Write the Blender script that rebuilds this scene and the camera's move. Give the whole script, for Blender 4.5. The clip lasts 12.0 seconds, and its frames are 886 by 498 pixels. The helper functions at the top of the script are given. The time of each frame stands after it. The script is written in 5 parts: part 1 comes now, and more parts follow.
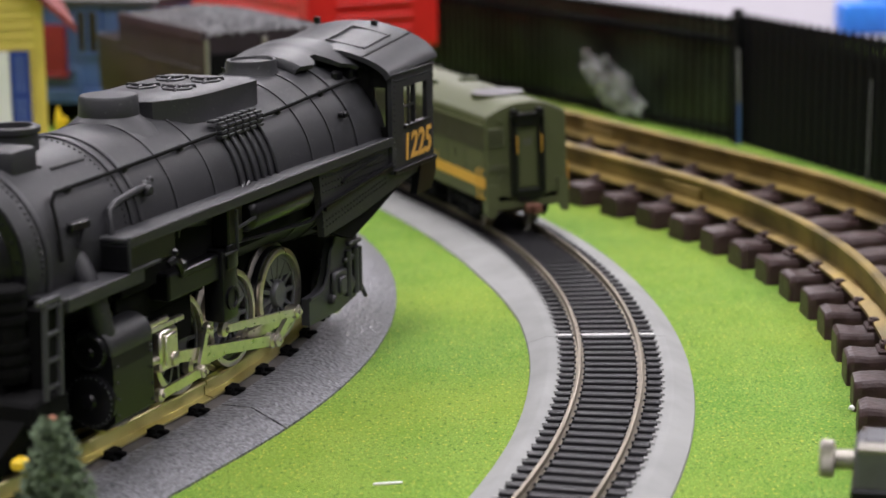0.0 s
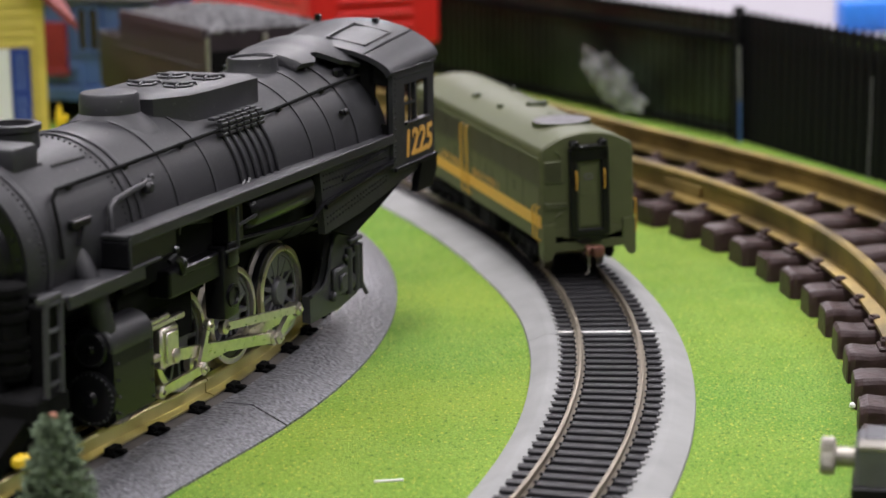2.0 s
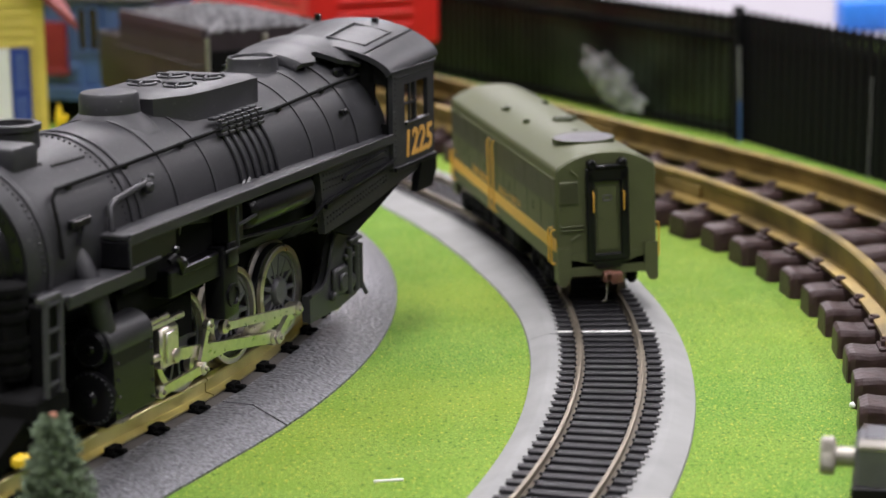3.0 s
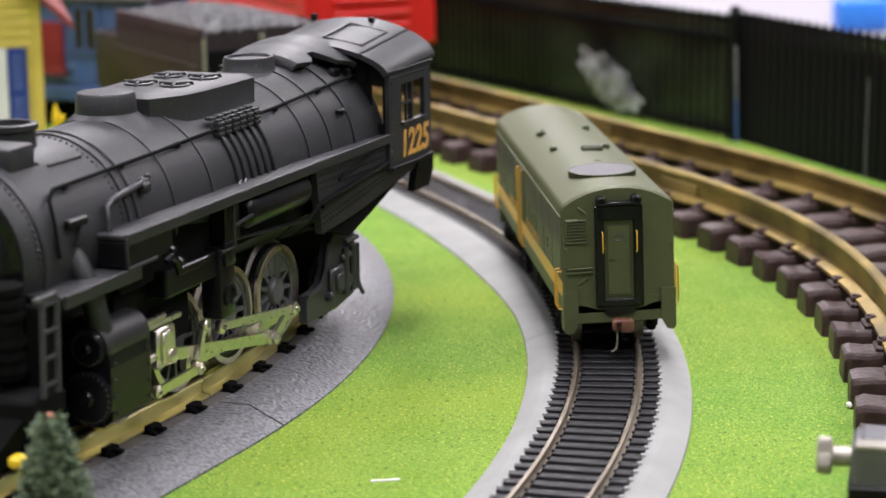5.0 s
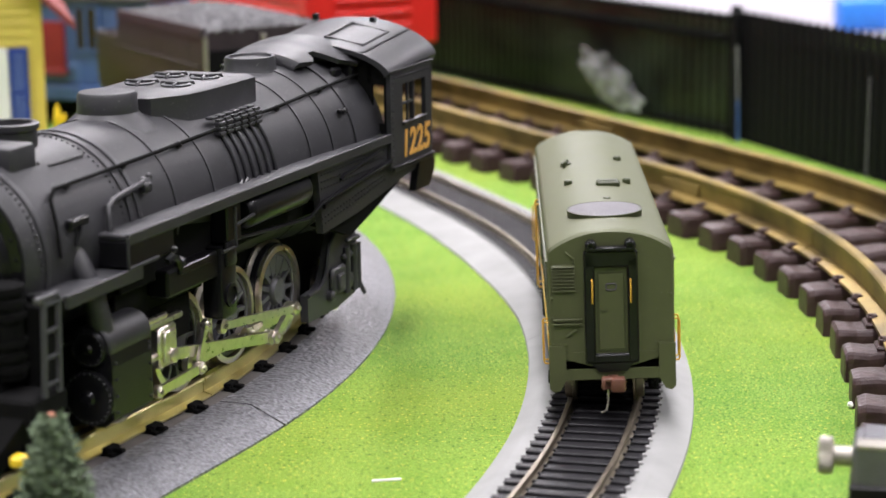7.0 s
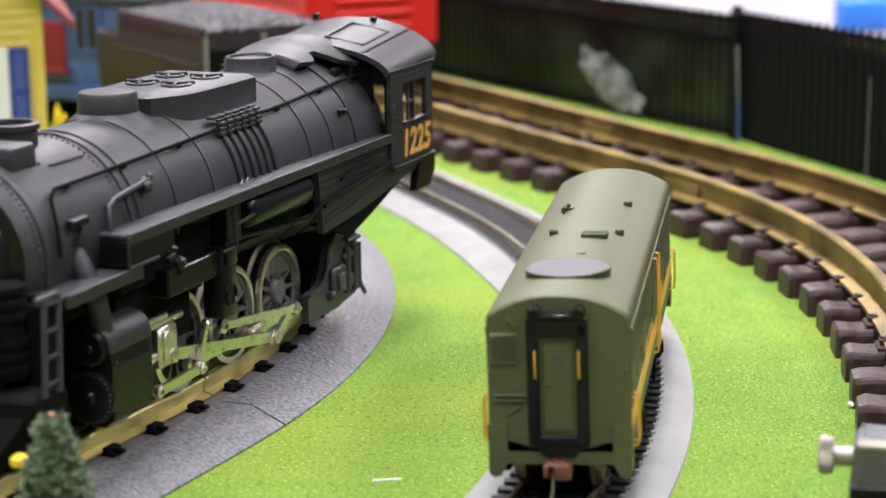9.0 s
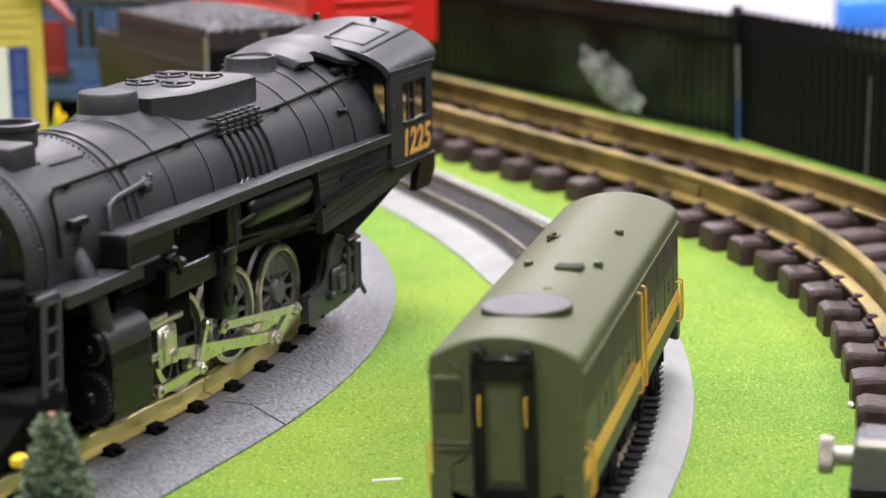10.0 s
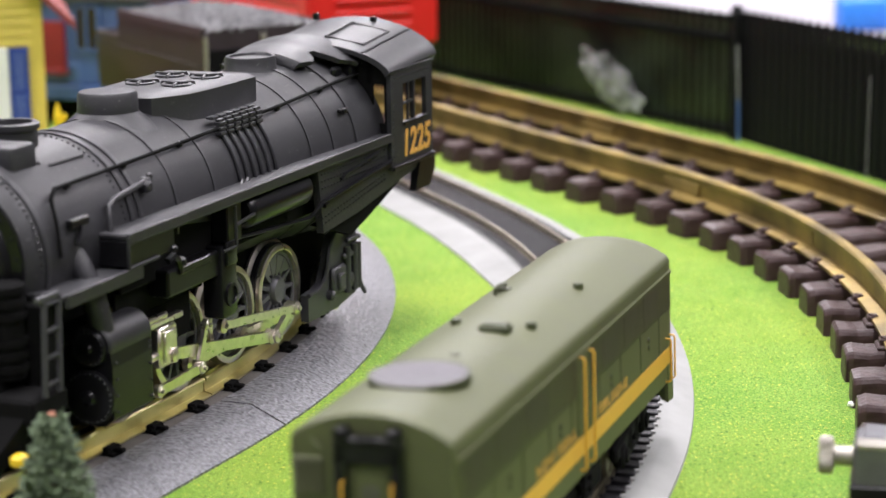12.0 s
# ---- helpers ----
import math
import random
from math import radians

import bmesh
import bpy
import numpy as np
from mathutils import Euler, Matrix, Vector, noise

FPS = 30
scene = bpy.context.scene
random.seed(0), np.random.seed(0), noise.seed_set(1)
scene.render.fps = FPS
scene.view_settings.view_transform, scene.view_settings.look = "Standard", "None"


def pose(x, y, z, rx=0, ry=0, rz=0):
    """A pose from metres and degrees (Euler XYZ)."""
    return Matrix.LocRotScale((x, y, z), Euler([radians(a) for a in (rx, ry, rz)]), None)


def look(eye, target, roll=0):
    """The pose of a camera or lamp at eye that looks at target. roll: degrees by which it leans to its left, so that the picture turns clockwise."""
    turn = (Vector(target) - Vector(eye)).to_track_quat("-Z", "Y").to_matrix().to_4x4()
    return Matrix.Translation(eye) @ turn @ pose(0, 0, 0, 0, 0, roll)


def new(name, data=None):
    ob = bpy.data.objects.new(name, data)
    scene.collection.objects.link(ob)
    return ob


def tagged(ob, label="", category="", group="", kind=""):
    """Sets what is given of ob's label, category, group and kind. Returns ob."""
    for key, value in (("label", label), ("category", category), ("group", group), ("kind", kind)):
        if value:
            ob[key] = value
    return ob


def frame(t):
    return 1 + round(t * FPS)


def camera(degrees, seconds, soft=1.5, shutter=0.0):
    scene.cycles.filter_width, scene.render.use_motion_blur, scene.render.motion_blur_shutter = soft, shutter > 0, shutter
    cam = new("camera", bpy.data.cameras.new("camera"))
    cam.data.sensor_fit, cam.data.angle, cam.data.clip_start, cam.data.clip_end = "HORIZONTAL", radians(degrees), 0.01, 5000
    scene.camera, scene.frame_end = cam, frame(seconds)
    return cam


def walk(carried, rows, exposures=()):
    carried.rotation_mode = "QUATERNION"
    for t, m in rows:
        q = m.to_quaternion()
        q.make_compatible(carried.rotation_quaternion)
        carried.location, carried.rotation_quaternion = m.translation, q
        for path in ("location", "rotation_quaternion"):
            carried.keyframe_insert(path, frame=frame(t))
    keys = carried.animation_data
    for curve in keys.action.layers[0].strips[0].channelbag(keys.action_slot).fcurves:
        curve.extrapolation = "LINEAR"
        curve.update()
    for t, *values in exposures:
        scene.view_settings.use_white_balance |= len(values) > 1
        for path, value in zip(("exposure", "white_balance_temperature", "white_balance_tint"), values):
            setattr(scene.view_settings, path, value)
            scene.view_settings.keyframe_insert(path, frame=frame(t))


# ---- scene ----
W, H = 1568, 882
FOCAL = 3671.2          # the lens in units of the picture's width of 1568
EYE = (0.0, 0.0, 0.1629)
PITCH = 0.2151

cam = camera(2 * math.degrees(math.atan(784 / FOCAL)), 12.0, soft=1.6)
cam.data.dof.use_dof = True
cam.data.dof.focus_distance = 0.565
cam.data.dof.aperture_fstop = 16.5


def aim(dx, dy):
    """The tripod head, off by dx and dy units of the picture."""
    x = -dx / FOCAL
    z = -math.tan(PITCH - dy / FOCAL)
    return look(EYE, (EYE[0] + x, EYE[1] + 1.0, EYE[2] + z), -0.63)


EXPOSURE = [(0, 0.04), (1.5, 0.03), (3.2, 0.20), (4.8, 0.34), (5.6, 0.54), (9, 0.66), (12, 0.67)]
walk(cam, [(0, aim(3.5, 5.5)), (0.5, aim(4, 3.3)), (1, aim(4.5, 2.2)), (2, aim(5, 0.9)), (3, aim(4.8, 0.5)),
           (4, aim(2.0, 0.4)), (5, aim(-1, 0.3)), (6, aim(0.6, 0)), (7, aim(1.3, -0.3)), (9, aim(2, -0.4)), (12, aim(2, -0.9))], EXPOSURE)

# ---- light: a hall with tube lights on its ceiling ----
world = bpy.data.worlds.new("world")
scene.world = world
world.use_nodes = True
world.node_tree.nodes["Background"].inputs[0].default_value = (1.0, 0.98, 0.95, 1)
world.node_tree.nodes["Background"].inputs[1].default_value = 0.015


def ceiling_lamp(x, y, z, sx, sy, watts):
    d = bpy.data.lights.new("tube_light", "AREA")
    d.shape, d.size, d.size_y, d.energy, d.color = "RECTANGLE", sx, sy, watts, (1.0, 0.955, 1.015)
    ob = new("tube_light", d)
    ob.matrix_world = pose(x, y, z)
    return ob


for lx, share in ((-2.4, 0.95), (0.0, 1.15), (2.4, 0.95)):
    for ly, watts in ((-1.4, 36), (0.9, 53), (3.4, 50), (6.4, 40), (10.0, 36)):
        ceiling_lamp(lx, ly, 2.52, 0.35, 1.4, watts * share)

# ---- building blocks ----
MM = 0.001


class Mesh:
    """A bmesh in millimetres."""

    def __init__(self):
        self.bm = bmesh.new()

    def box(self, x0, x1, y0, y1, z0, z1, bev=0.0, seg=1):
        m = Matrix.Translation(((x0 + x1) / 2, (y0 + y1) / 2, (z0 + z1) / 2)) @ Matrix.Diagonal((abs(x1 - x0), abs(y1 - y0), abs(z1 - z0), 1))
        g = bmesh.ops.create_cube(self.bm, size=1, matrix=m)
        if bev:
            es = list({e for v in g["verts"] for e in v.link_edges})
            bmesh.ops.bevel(self.bm, geom=es, offset=bev, segments=seg, profile=0.5, affect="EDGES")
        return self

    def ring(self, c, u, v, r, seg, ry=None):
        return [self.bm.verts.new(Vector(c) + Vector(u) * (r * math.cos(2 * math.pi * i / seg)) + Vector(v) * ((ry or r) * math.sin(2 * math.pi * i / seg))) for i in range(seg)]

    def bridge(self, a, b):
        n = len(a)
        for i in range(n):
            self.bm.faces.new((a[i], a[(i + 1) % n], b[(i + 1) % n], b[i]))

    def lathe(self, base, axis, prof, seg=24, up=None, cap=True):
        """prof: (distance along the axis, radius)."""
        ax = Vector(axis).normalized()
        u = ax.orthogonal().normalized() if up is None else Vector(up)
        v = ax.cross(u)
        rings = [self.ring(Vector(base) + ax * d, u, v, r, seg) for d, r in prof]
        for a, b in zip(rings, rings[1:]):
            self.bridge(a, b)
        if cap:
            self.bm.faces.new(list(reversed(rings[0])))
            self.bm.faces.new(rings[-1])
        return self

    def cyl(self, p0, p1, r, seg=16, bev=0.0):
        d = Vector(p1) - Vector(p0)
        l = d.length
        prof = [(0, r), (l, r)] if not bev else [(0, r - bev), (bev, r), (l - bev, r), (l, r - bev)]
        return self.lathe(p0, d, prof, seg)

    def tube(self, pts, r, seg=8):
        pts = [Vector(p) for p in pts]
        rings, u = [], None
        for i, p in enumerate(pts):
            t = (pts[min(i + 1, len(pts) - 1)] - pts[max(i - 1, 0)]).normalized()
            u = t.orthogonal().normalized() if u is None else (u - t * u.dot(t)).normalized()
            rings.append(self.ring(p, u, t.cross(u), r, seg))
        for a, b in zip(rings, rings[1:]):
            self.bridge(a, b)
        self.bm.faces.new(list(reversed(rings[0])))
        self.bm.faces.new(rings[-1])
        return self

    def prism(self, pts, vec):
        """A closed outline of 3D points pushed along vec."""
        a = [self.bm.verts.new(p) for p in pts]
        b = [self.bm.verts.new(Vector(p) + Vector(vec)) for p in pts]
        self.bridge(a, b)
        self.bm.faces.new(list(reversed(a)))
        self.bm.faces.new(b)
        return self

    def loft(self, sections, closed=True, cap=True):
        rs = [[self.bm.verts.new(p) for p in s] for s in sections]
        for a, b in zip(rs, rs[1:]):
            n = len(a)
            for i in range(n if closed else n - 1):
                self.bm.faces.new((a[i], a[(i + 1) % n], b[(i + 1) % n], b[i]))
        if cap and closed:
            self.bm.faces.new(list(reversed(rs[0])))
            self.bm.faces.new(rs[-1])
        return self

    def ball(self, c, r, sub=2, squash=(1, 1, 1)):
        bmesh.ops.create_icosphere(self.bm, subdivisions=sub, radius=1, matrix=Matrix.Translation(c) @ Matrix.Diagonal((r * squash[0], r * squash[1], r * squash[2], 1)))
        return self

    def data(self, name, mat, smooth=True, scale=MM):
        bmesh.ops.recalc_face_normals(self.bm, faces=self.bm.faces[:])
        me = bpy.data.meshes.new(name)
        for v in self.bm.verts:
            v.co *= scale
        self.bm.to_mesh(me)
        self.bm.free()
        me.materials.append(mat)
        if smooth:
            me.polygons.foreach_set("use_smooth", [True] * len(me.polygons))
            me.set_sharp_from_angle(angle=radians(38))
        return me


def thing(name, label, category, m=None, group="", kind=""):
    ob = new(name)
    ob.empty_display_size = 0.01
    if m is not None:
        ob.matrix_basis = m
    return tagged(ob, label, category, group, kind)


def part(name, mesh, mat, parent, label="", smooth=True):
    """Links a Mesh as one object under a thing or under a part."""
    ob = new(name, mesh.data(name, mat, smooth))
    ob.parent = parent
    return tagged(ob, label)


def solid(name, mesh, mat, label, category, kind="", smooth=True, m=None):
    ob = new(name, mesh.data(name, mat, smooth))
    if m is not None:
        ob.matrix_basis = m
    return tagged(ob, label, category, "", kind)


# ---- materials ----
def material(name, col, rough=0.5, metal=0.0, var=0.12, scale=300.0, bump=0.1, bscale=1500.0, col2=None, dust=0.0, spec=0.5, rvar=0.06, bdist=0.0004, cells=0.0):
    """Base colour that varies at two scales, uneven gloss, fine relief, and a little dust on upward faces."""
    m = bpy.data.materials.new(name)
    m.use_nodes = True
    nt = m.node_tree
    N, L = nt.nodes, nt.links
    b = N["Principled BSDF"]
    b.inputs["Metallic"].default_value = metal
    b.inputs["Specular IOR Level"].default_value = spec
    tc = N.new("ShaderNodeTexCoord")
    n1 = N.new("ShaderNodeTexNoise")
    n1.inputs["Scale"].default_value, n1.inputs["Detail"].default_value = scale, 6
    n2 = N.new("ShaderNodeTexNoise")
    n2.inputs["Scale"].default_value, n2.inputs["Detail"].default_value = bscale, 3
    for n in (n1, n2):
        L.new(tc.outputs["Object"], n.inputs["Vector"])
    ramp = N.new("ShaderNodeValToRGB")
    c = Vector(col)
    lo, hi = c * (1 - var), (Vector(col2) if col2 else c * (1 + var))
    ramp.color_ramp.elements[0].position, ramp.color_ramp.elements[1].position = 0.3, 0.7
    ramp.color_ramp.elements[0].color = (*lo, 1)
    ramp.color_ramp.elements[1].color = (*hi, 1)
    L.new(n1.outputs["Fac"], ramp.inputs["Fac"])
    out = ramp.outputs["Color"]
    if dust:
        sp = N.new("ShaderNodeTexNoise")
        sp.inputs["Scale"].default_value, sp.inputs["Detail"].default_value = 1400, 2
        L.new(tc.outputs["Object"], sp.inputs["Vector"])
        th = N.new("ShaderNodeMapRange")
        th.inputs["From Min"].default_value, th.inputs["From Max"].default_value = 0.68, 0.75
        th.inputs["To Max"].default_value = dust
        L.new(sp.outputs["Fac"], th.inputs["Value"])
        mix = N.new("ShaderNodeMix")
        mix.data_type = "RGBA"
        mix.inputs[7].default_value = (0.35, 0.33, 0.3, 1)
        L.new(th.outputs["Result"], mix.inputs[0])
        L.new(out, mix.inputs[6])
        out = mix.outputs[2]
    L.new(out, b.inputs["Base Color"])
    rr = N.new("ShaderNodeMapRange")
    rr.inputs["To Min"].default_value, rr.inputs["To Max"].default_value = max(0.02, rough - rvar), min(1, rough + rvar)
    L.new(n1.outputs["Fac"], rr.inputs["Value"])
    L.new(rr.outputs["Result"], b.inputs["Roughness"])
    if bump:
        bp = N.new("ShaderNodeBump")
        bp.inputs["Strength"].default_value, bp.inputs["Distance"].default_value = bump, bdist
        if cells:
            vo = N.new("ShaderNodeTexVoronoi")
            vo.feature = "SMOOTH_F1"
            vo.inputs["Scale"].default_value = cells
            L.new(tc.outputs["Object"], vo.inputs["Vector"])
            inv = N.new("ShaderNodeMath")
            inv.operation = "SUBTRACT"
            inv.inputs[0].default_value = 1.0
            L.new(vo.outputs["Distance"], inv.inputs[1])
            L.new(inv.outputs["Value"], bp.inputs["Height"])
        else:
            L.new(n2.outputs["Fac"], bp.inputs["Height"])
        L.new(bp.outputs["Normal"], b.inputs["Normal"])
    return m


def grass_material():
    m = bpy.data.materials.new("flocked_grass")
    m.use_nodes = True
    nt = m.node_tree
    N, L = nt.nodes, nt.links
    b = N["Principled BSDF"]
    b.inputs["Roughness"].default_value = 0.85
    b.inputs["Specular IOR Level"].default_value = 0.2
    tc = N.new("ShaderNodeTexCoord")

    def tex(scale, detail, rough=0.6):
        n = N.new("ShaderNodeTexNoise")
        n.inputs["Scale"].default_value, n.inputs["Detail"].default_value, n.inputs["Roughness"].default_value = scale, detail, rough
        L.new(tc.outputs["Object"], n.inputs["Vector"])
        return n

    fine, mid, big, fleck, pit = tex(1500, 3, 0.75), tex(60, 4), tex(7, 2), tex(900, 1), tex(650, 2)
    ramp = N.new("ShaderNodeValToRGB")
    ramp.color_ramp.elements[0].position, ramp.color_ramp.elements[0].color = 0.36, (0.052, 0.14, 0.012, 1)
    ramp.color_ramp.elements[1].position, ramp.color_ramp.elements[1].color = 0.62, (0.30, 0.50, 0.082, 1)
    L.new(fine.outputs["Fac"], ramp.inputs["Fac"])

    def mixin(a, fac, colour, lo, hi, amount):
        r = N.new("ShaderNodeMapRange")
        r.inputs["From Min"].default_value, r.inputs["From Max"].default_value, r.inputs["To Max"].default_value = lo, hi, amount
        L.new(fac, r.inputs["Value"])
        x = N.new("ShaderNodeMix")
        x.data_type = "RGBA"
        x.inputs[7].default_value = colour
        L.new(r.outputs["Result"], x.inputs[0])
        L.new(a, x.inputs[6])
        return x.outputs[2]

    c = mixin(ramp.outputs["Color"], mid.outputs["Fac"], (0.10, 0.27, 0.015, 1), 0.44, 0.74, 0.5)
    c = mixin(c, big.outputs["Fac"], (0.33, 0.42, 0.045, 1), 0.4, 0.65, 0.5)
    c = mixin(c, fleck.outputs["Fac"], (0.66, 0.60, 0.09, 1), 0.63, 0.70, 0.8)
    c = mixin(c, pit.outputs["Fac"], (0.03, 0.10, 0.008, 1), 0.60, 0.68, 0.8)
    L.new(c, b.inputs["Base Color"])
    bp = N.new("ShaderNodeBump")
    bp.inputs["Strength"].default_value, bp.inputs["Distance"].default_value = 1.0, 0.0012
    L.new(fine.outputs["Fac"], bp.inputs["Height"])
    L.new(bp.outputs["Normal"], b.inputs["Normal"])
    return m


GRASS = grass_material()
BLACK = material("black_plastic", (0.0125, 0.0125, 0.015), 0.51, 0, 0.25, 200, 0.14, 1800, dust=0.24, spec=0.6, rvar=0.08)
BLACK_GLOSS = material("black_smooth_plastic", (0.005, 0.005, 0.006), 0.3, 0, 0.2, 200, 0.08, 1500, dust=0.08, spec=0.28)
# Matt near-black for underframes; also stands in for shade in gaps and openings.
BLACK_DEEP = material("black_underframe_and_shade", (0.004, 0.004, 0.004), 0.9, 0, 0.2, 250, 0.1, spec=0.1)
WHEEL_GREY = material("grey_wheel_centre", (0.11, 0.11, 0.12), 0.4, 0.2, 0.15, 400, 0.1)
TRUCK_GREY = material("dark_grey_truck", (0.034, 0.034, 0.038), 0.45, 0, 0.15, 300, 0.1)
NICKEL = material("nickel", (0.72, 0.67, 0.59), 0.30, 1.0, 0.1, 500, 0.05, rvar=0.08)
BRASS_O = material("brass_rail", (0.84, 0.75, 0.38), 0.42, 1.0, 0.12, 120, 0.1, col2=(0.85, 0.77, 0.42), rvar=0.12)
BRASS_G = material("tarnished_brass_rail", (0.17, 0.122, 0.038), 0.5, 0.85, 0.4, 45, 0.14, col2=(0.33, 0.24, 0.075), rvar=0.14)
STEEL_HO = material("nickel_silver_rail", (0.23, 0.20, 0.155), 0.46, 1.0, 0.15, 150, 0.06)
ROADBED = material("grey_roadbed_plastic", (0.234, 0.236, 0.228), 0.8, 0, 0.12, 60, 0.2, 900, dust=0.12, spec=0.25)
BALLAST_O = material("dark_grey_ballast", (0.105, 0.105, 0.115), 0.45, 0, 0.5, 900, 1.0, 1000, col2=(0.225, 0.225, 0.24), bdist=0.0007, cells=800)
BALLAST_FLAT = material("brown_grey_track_bed", (0.10, 0.09, 0.085), 0.6, 0, 0.25, 120, 0.2)
TIE_HO = material("black_sleeper", (0.010, 0.0095, 0.011), 0.5, 0, 0.25, 500, 0.25, 2500, spec=0.3)
TIE_G = material("brown_plastic_sleeper", (0.038, 0.0205, 0.0195), 0.46, 0, 0.25, 200, 0.5, 420, spec=0.32, bdist=0.0008)
GREEN = material("olive_green_paint", (0.068, 0.076, 0.031), 0.54, 0, 0.10, 120, 0.08, 2500, spec=0.45, dust=0.1)
LOUVRE = material("dark_brown_olive_louvre", (0.034, 0.033, 0.017), 0.5, 0, 0.1, 200, 0.1)
GREEN_DARK = material("dark_olive_paint", (0.038, 0.046, 0.017), 0.5, 0, 0.08, 150, 0.08, 2500)
GREY_MESH = material("grey_fan_mesh", (0.085, 0.08, 0.088), 0.5, 0.2, 0.12, 1500, 0.5, 3500)
YELLOW = material("golden_yellow_paint", (0.62, 0.34, 0.045), 0.42, 0, 0.06, 300, 0.05)
BROWN = material("rust_brown_coupler", (0.12, 0.048, 0.03), 0.5, 0, 0.2, 500, 0.1)
HOUSE_YELLOW = material("yellow_clapboard", (0.66, 0.52, 0.095), 0.55, 0, 0.06, 80, 0.1)
ROOF_RED = material("dull_red_roof", (0.20, 0.035, 0.03), 0.6, 0, 0.2, 300, 0.2)
SHUTTER_LINE = material("pale_blue_slat_edge", (0.14, 0.20, 0.48), 0.45)
BLUE_DARK = material("dark_blue_shutter", (0.014, 0.04, 0.24), 0.45, 0, 0.15, 200, 0.1)
WHITE = material("white_paint", (0.78, 0.77, 0.75), 0.5, 0, 0.04, 60, 0.05)
BLUE_CAR = material("faded_blue_paint", (0.06, 0.122, 0.30), 0.5, 0, 0.15, 90, 0.1)
RED_PANEL = material("dark_red_panel", (0.22, 0.012, 0.022), 0.45, 0, 0.15, 120, 0.1)
RED = material("bright_red_paint", (0.62, 0.016, 0.012), 0.4, 0, 0.08, 60, 0.06)
DARK_GLASS = material("dark_window", (0.01, 0.012, 0.015), 0.12, 0, 0.1, 100, 0.0)
TENDER_BLACK = material("brownish_black_tender", (0.030, 0.0225, 0.026), 0.45, 0, 0.2, 150, 0.1, spec=0.25)
COAL = material("grey_black_coal", (0.11, 0.11, 0.113), 0.42, 0, 0.75, 700, 0.5, 1200, col2=(0.22, 0.22, 0.225))
ROOF_GREY = material("dark_grey_roof", (0.07, 0.068, 0.07), 0.55, 0, 0.15, 120, 0.1)
FENCE_BLACK = material("black_fence_plastic", (0.005, 0.005, 0.0055), 0.6, 0, 0.2, 150, 0.05, spec=0.1)
# Green blotches in the colour stand in for blurred reflections.
BOARD = material("dark_board_painted_reflections", (0.013, 0.013, 0.012), 0.3, 0, 0.6, 26, 0.2, 90, col2=(0.045, 0.062, 0.034), bdist=0.003)
# Opaque colour from dark to pale paints the sheen of clear film.
FOIL = material("clear_film_painted_sheen", (0.03, 0.032, 0.03), 0.25, 0, 0.8, 60, 0.5, 160, col2=(0.30, 0.31, 0.32))
TREE_GREEN = material("dark_tree_flock", (0.046, 0.08, 0.04), 0.8, 0, 0.4, 900, 0.4, 2000, col2=(0.125, 0.17, 0.09))
TREE_TIP = material("orange_tree_tip", (0.30, 0.12, 0.07), 0.7)
DARK_TREE = material("bark", (0.06, 0.04, 0.025), 0.8)
BLUE_BRIGHT = material("bright_blue_plastic", (0.03, 0.20, 0.75), 0.4)
CLOTH_WHITE = material("white_table_cover", (0.29, 0.272, 0.30), 0.6, 0, 0.04, 8, 0.1, 60)
CHROME = material("worn_chrome", (0.30, 0.28, 0.24), 0.45, 0.55, 0.12, 600, 0.08)
GREY_BOX = material("dark_grey_metal", (0.13, 0.13, 0.14), 0.4, 0.5, 0.1, 200, 0.1)
CEILING = material("pale_ceiling", (0.42, 0.42, 0.43), 0.85, 0, 0.05, 3, 0.05, 40)
WALL = material("grey_wall", (0.11, 0.11, 0.115), 0.8, 0, 0.04, 3, 0.05, 40)
FLOOR = material("grey_floor", (0.12, 0.12, 0.12), 0.5, 0, 0.1, 3, 0.05, 40)
WOOD = material("table_edge_wood", (0.25, 0.15, 0.08), 0.5, 0, 0.2, 40, 0.1)
HYDRANT = material("yellow_plastic", (0.75, 0.52, 0.02), 0.4, 0, 0.05, 200, 0.05)
LETTER = material("gold_lettering", (0.62, 0.33, 0.07), 0.45, 0, 0.05, 300, 0.0)


# ---- lines of the three tracks ----
def bend(j, heading, k_near, k_far):
    """A line through j: position and heading at s metres along it."""
    def at(s):
        k = k_far if s > 0 else k_near
        a = heading + k * s
        if abs(k) < 1e-6:
            return Vector((j[0] + s * math.cos(heading), j[1] + s * math.sin(heading), 0)), a
        return Vector((j[0] + (math.sin(a) - math.sin(heading)) / k, j[1] - (math.cos(a) - math.cos(heading)) / k, 0)), a
    return at


line_ho_curve = bend((0.0485, 0.6108), 1.5675, 1.903, 1.8631)
_p, _a = line_ho_curve(0.20)
line_ho_far = bend((_p.x, _p.y), _a, 0.0, 0.25)


def line_ho(s):
    return line_ho_curve(s) if s < 0.20 else line_ho_far(s - 0.20)



line_g_far = bend((0.1060, 0.8187), 2.0556, 2.31, 0.0)
_p, _a = line_g_far(-0.235)
line_g_near = bend((_p.x, _p.y), _a, 1.2, 1.2)


def line_g(s):
    return line_g_far(s) if s > -0.235 else line_g_near(s + 0.235)



line_o = bend((-0.4007 + 0.3435 * math.cos(radians(-24.5)), 0.6668 + 0.3435 * math.sin(radians(-24.5))), radians(65.5), 0.0, 1 / 0.3435)
HO_RAIL, G_RAIL, O_RAIL = 5.47, 20.0, 11.0     # rail tops, mm over the mat


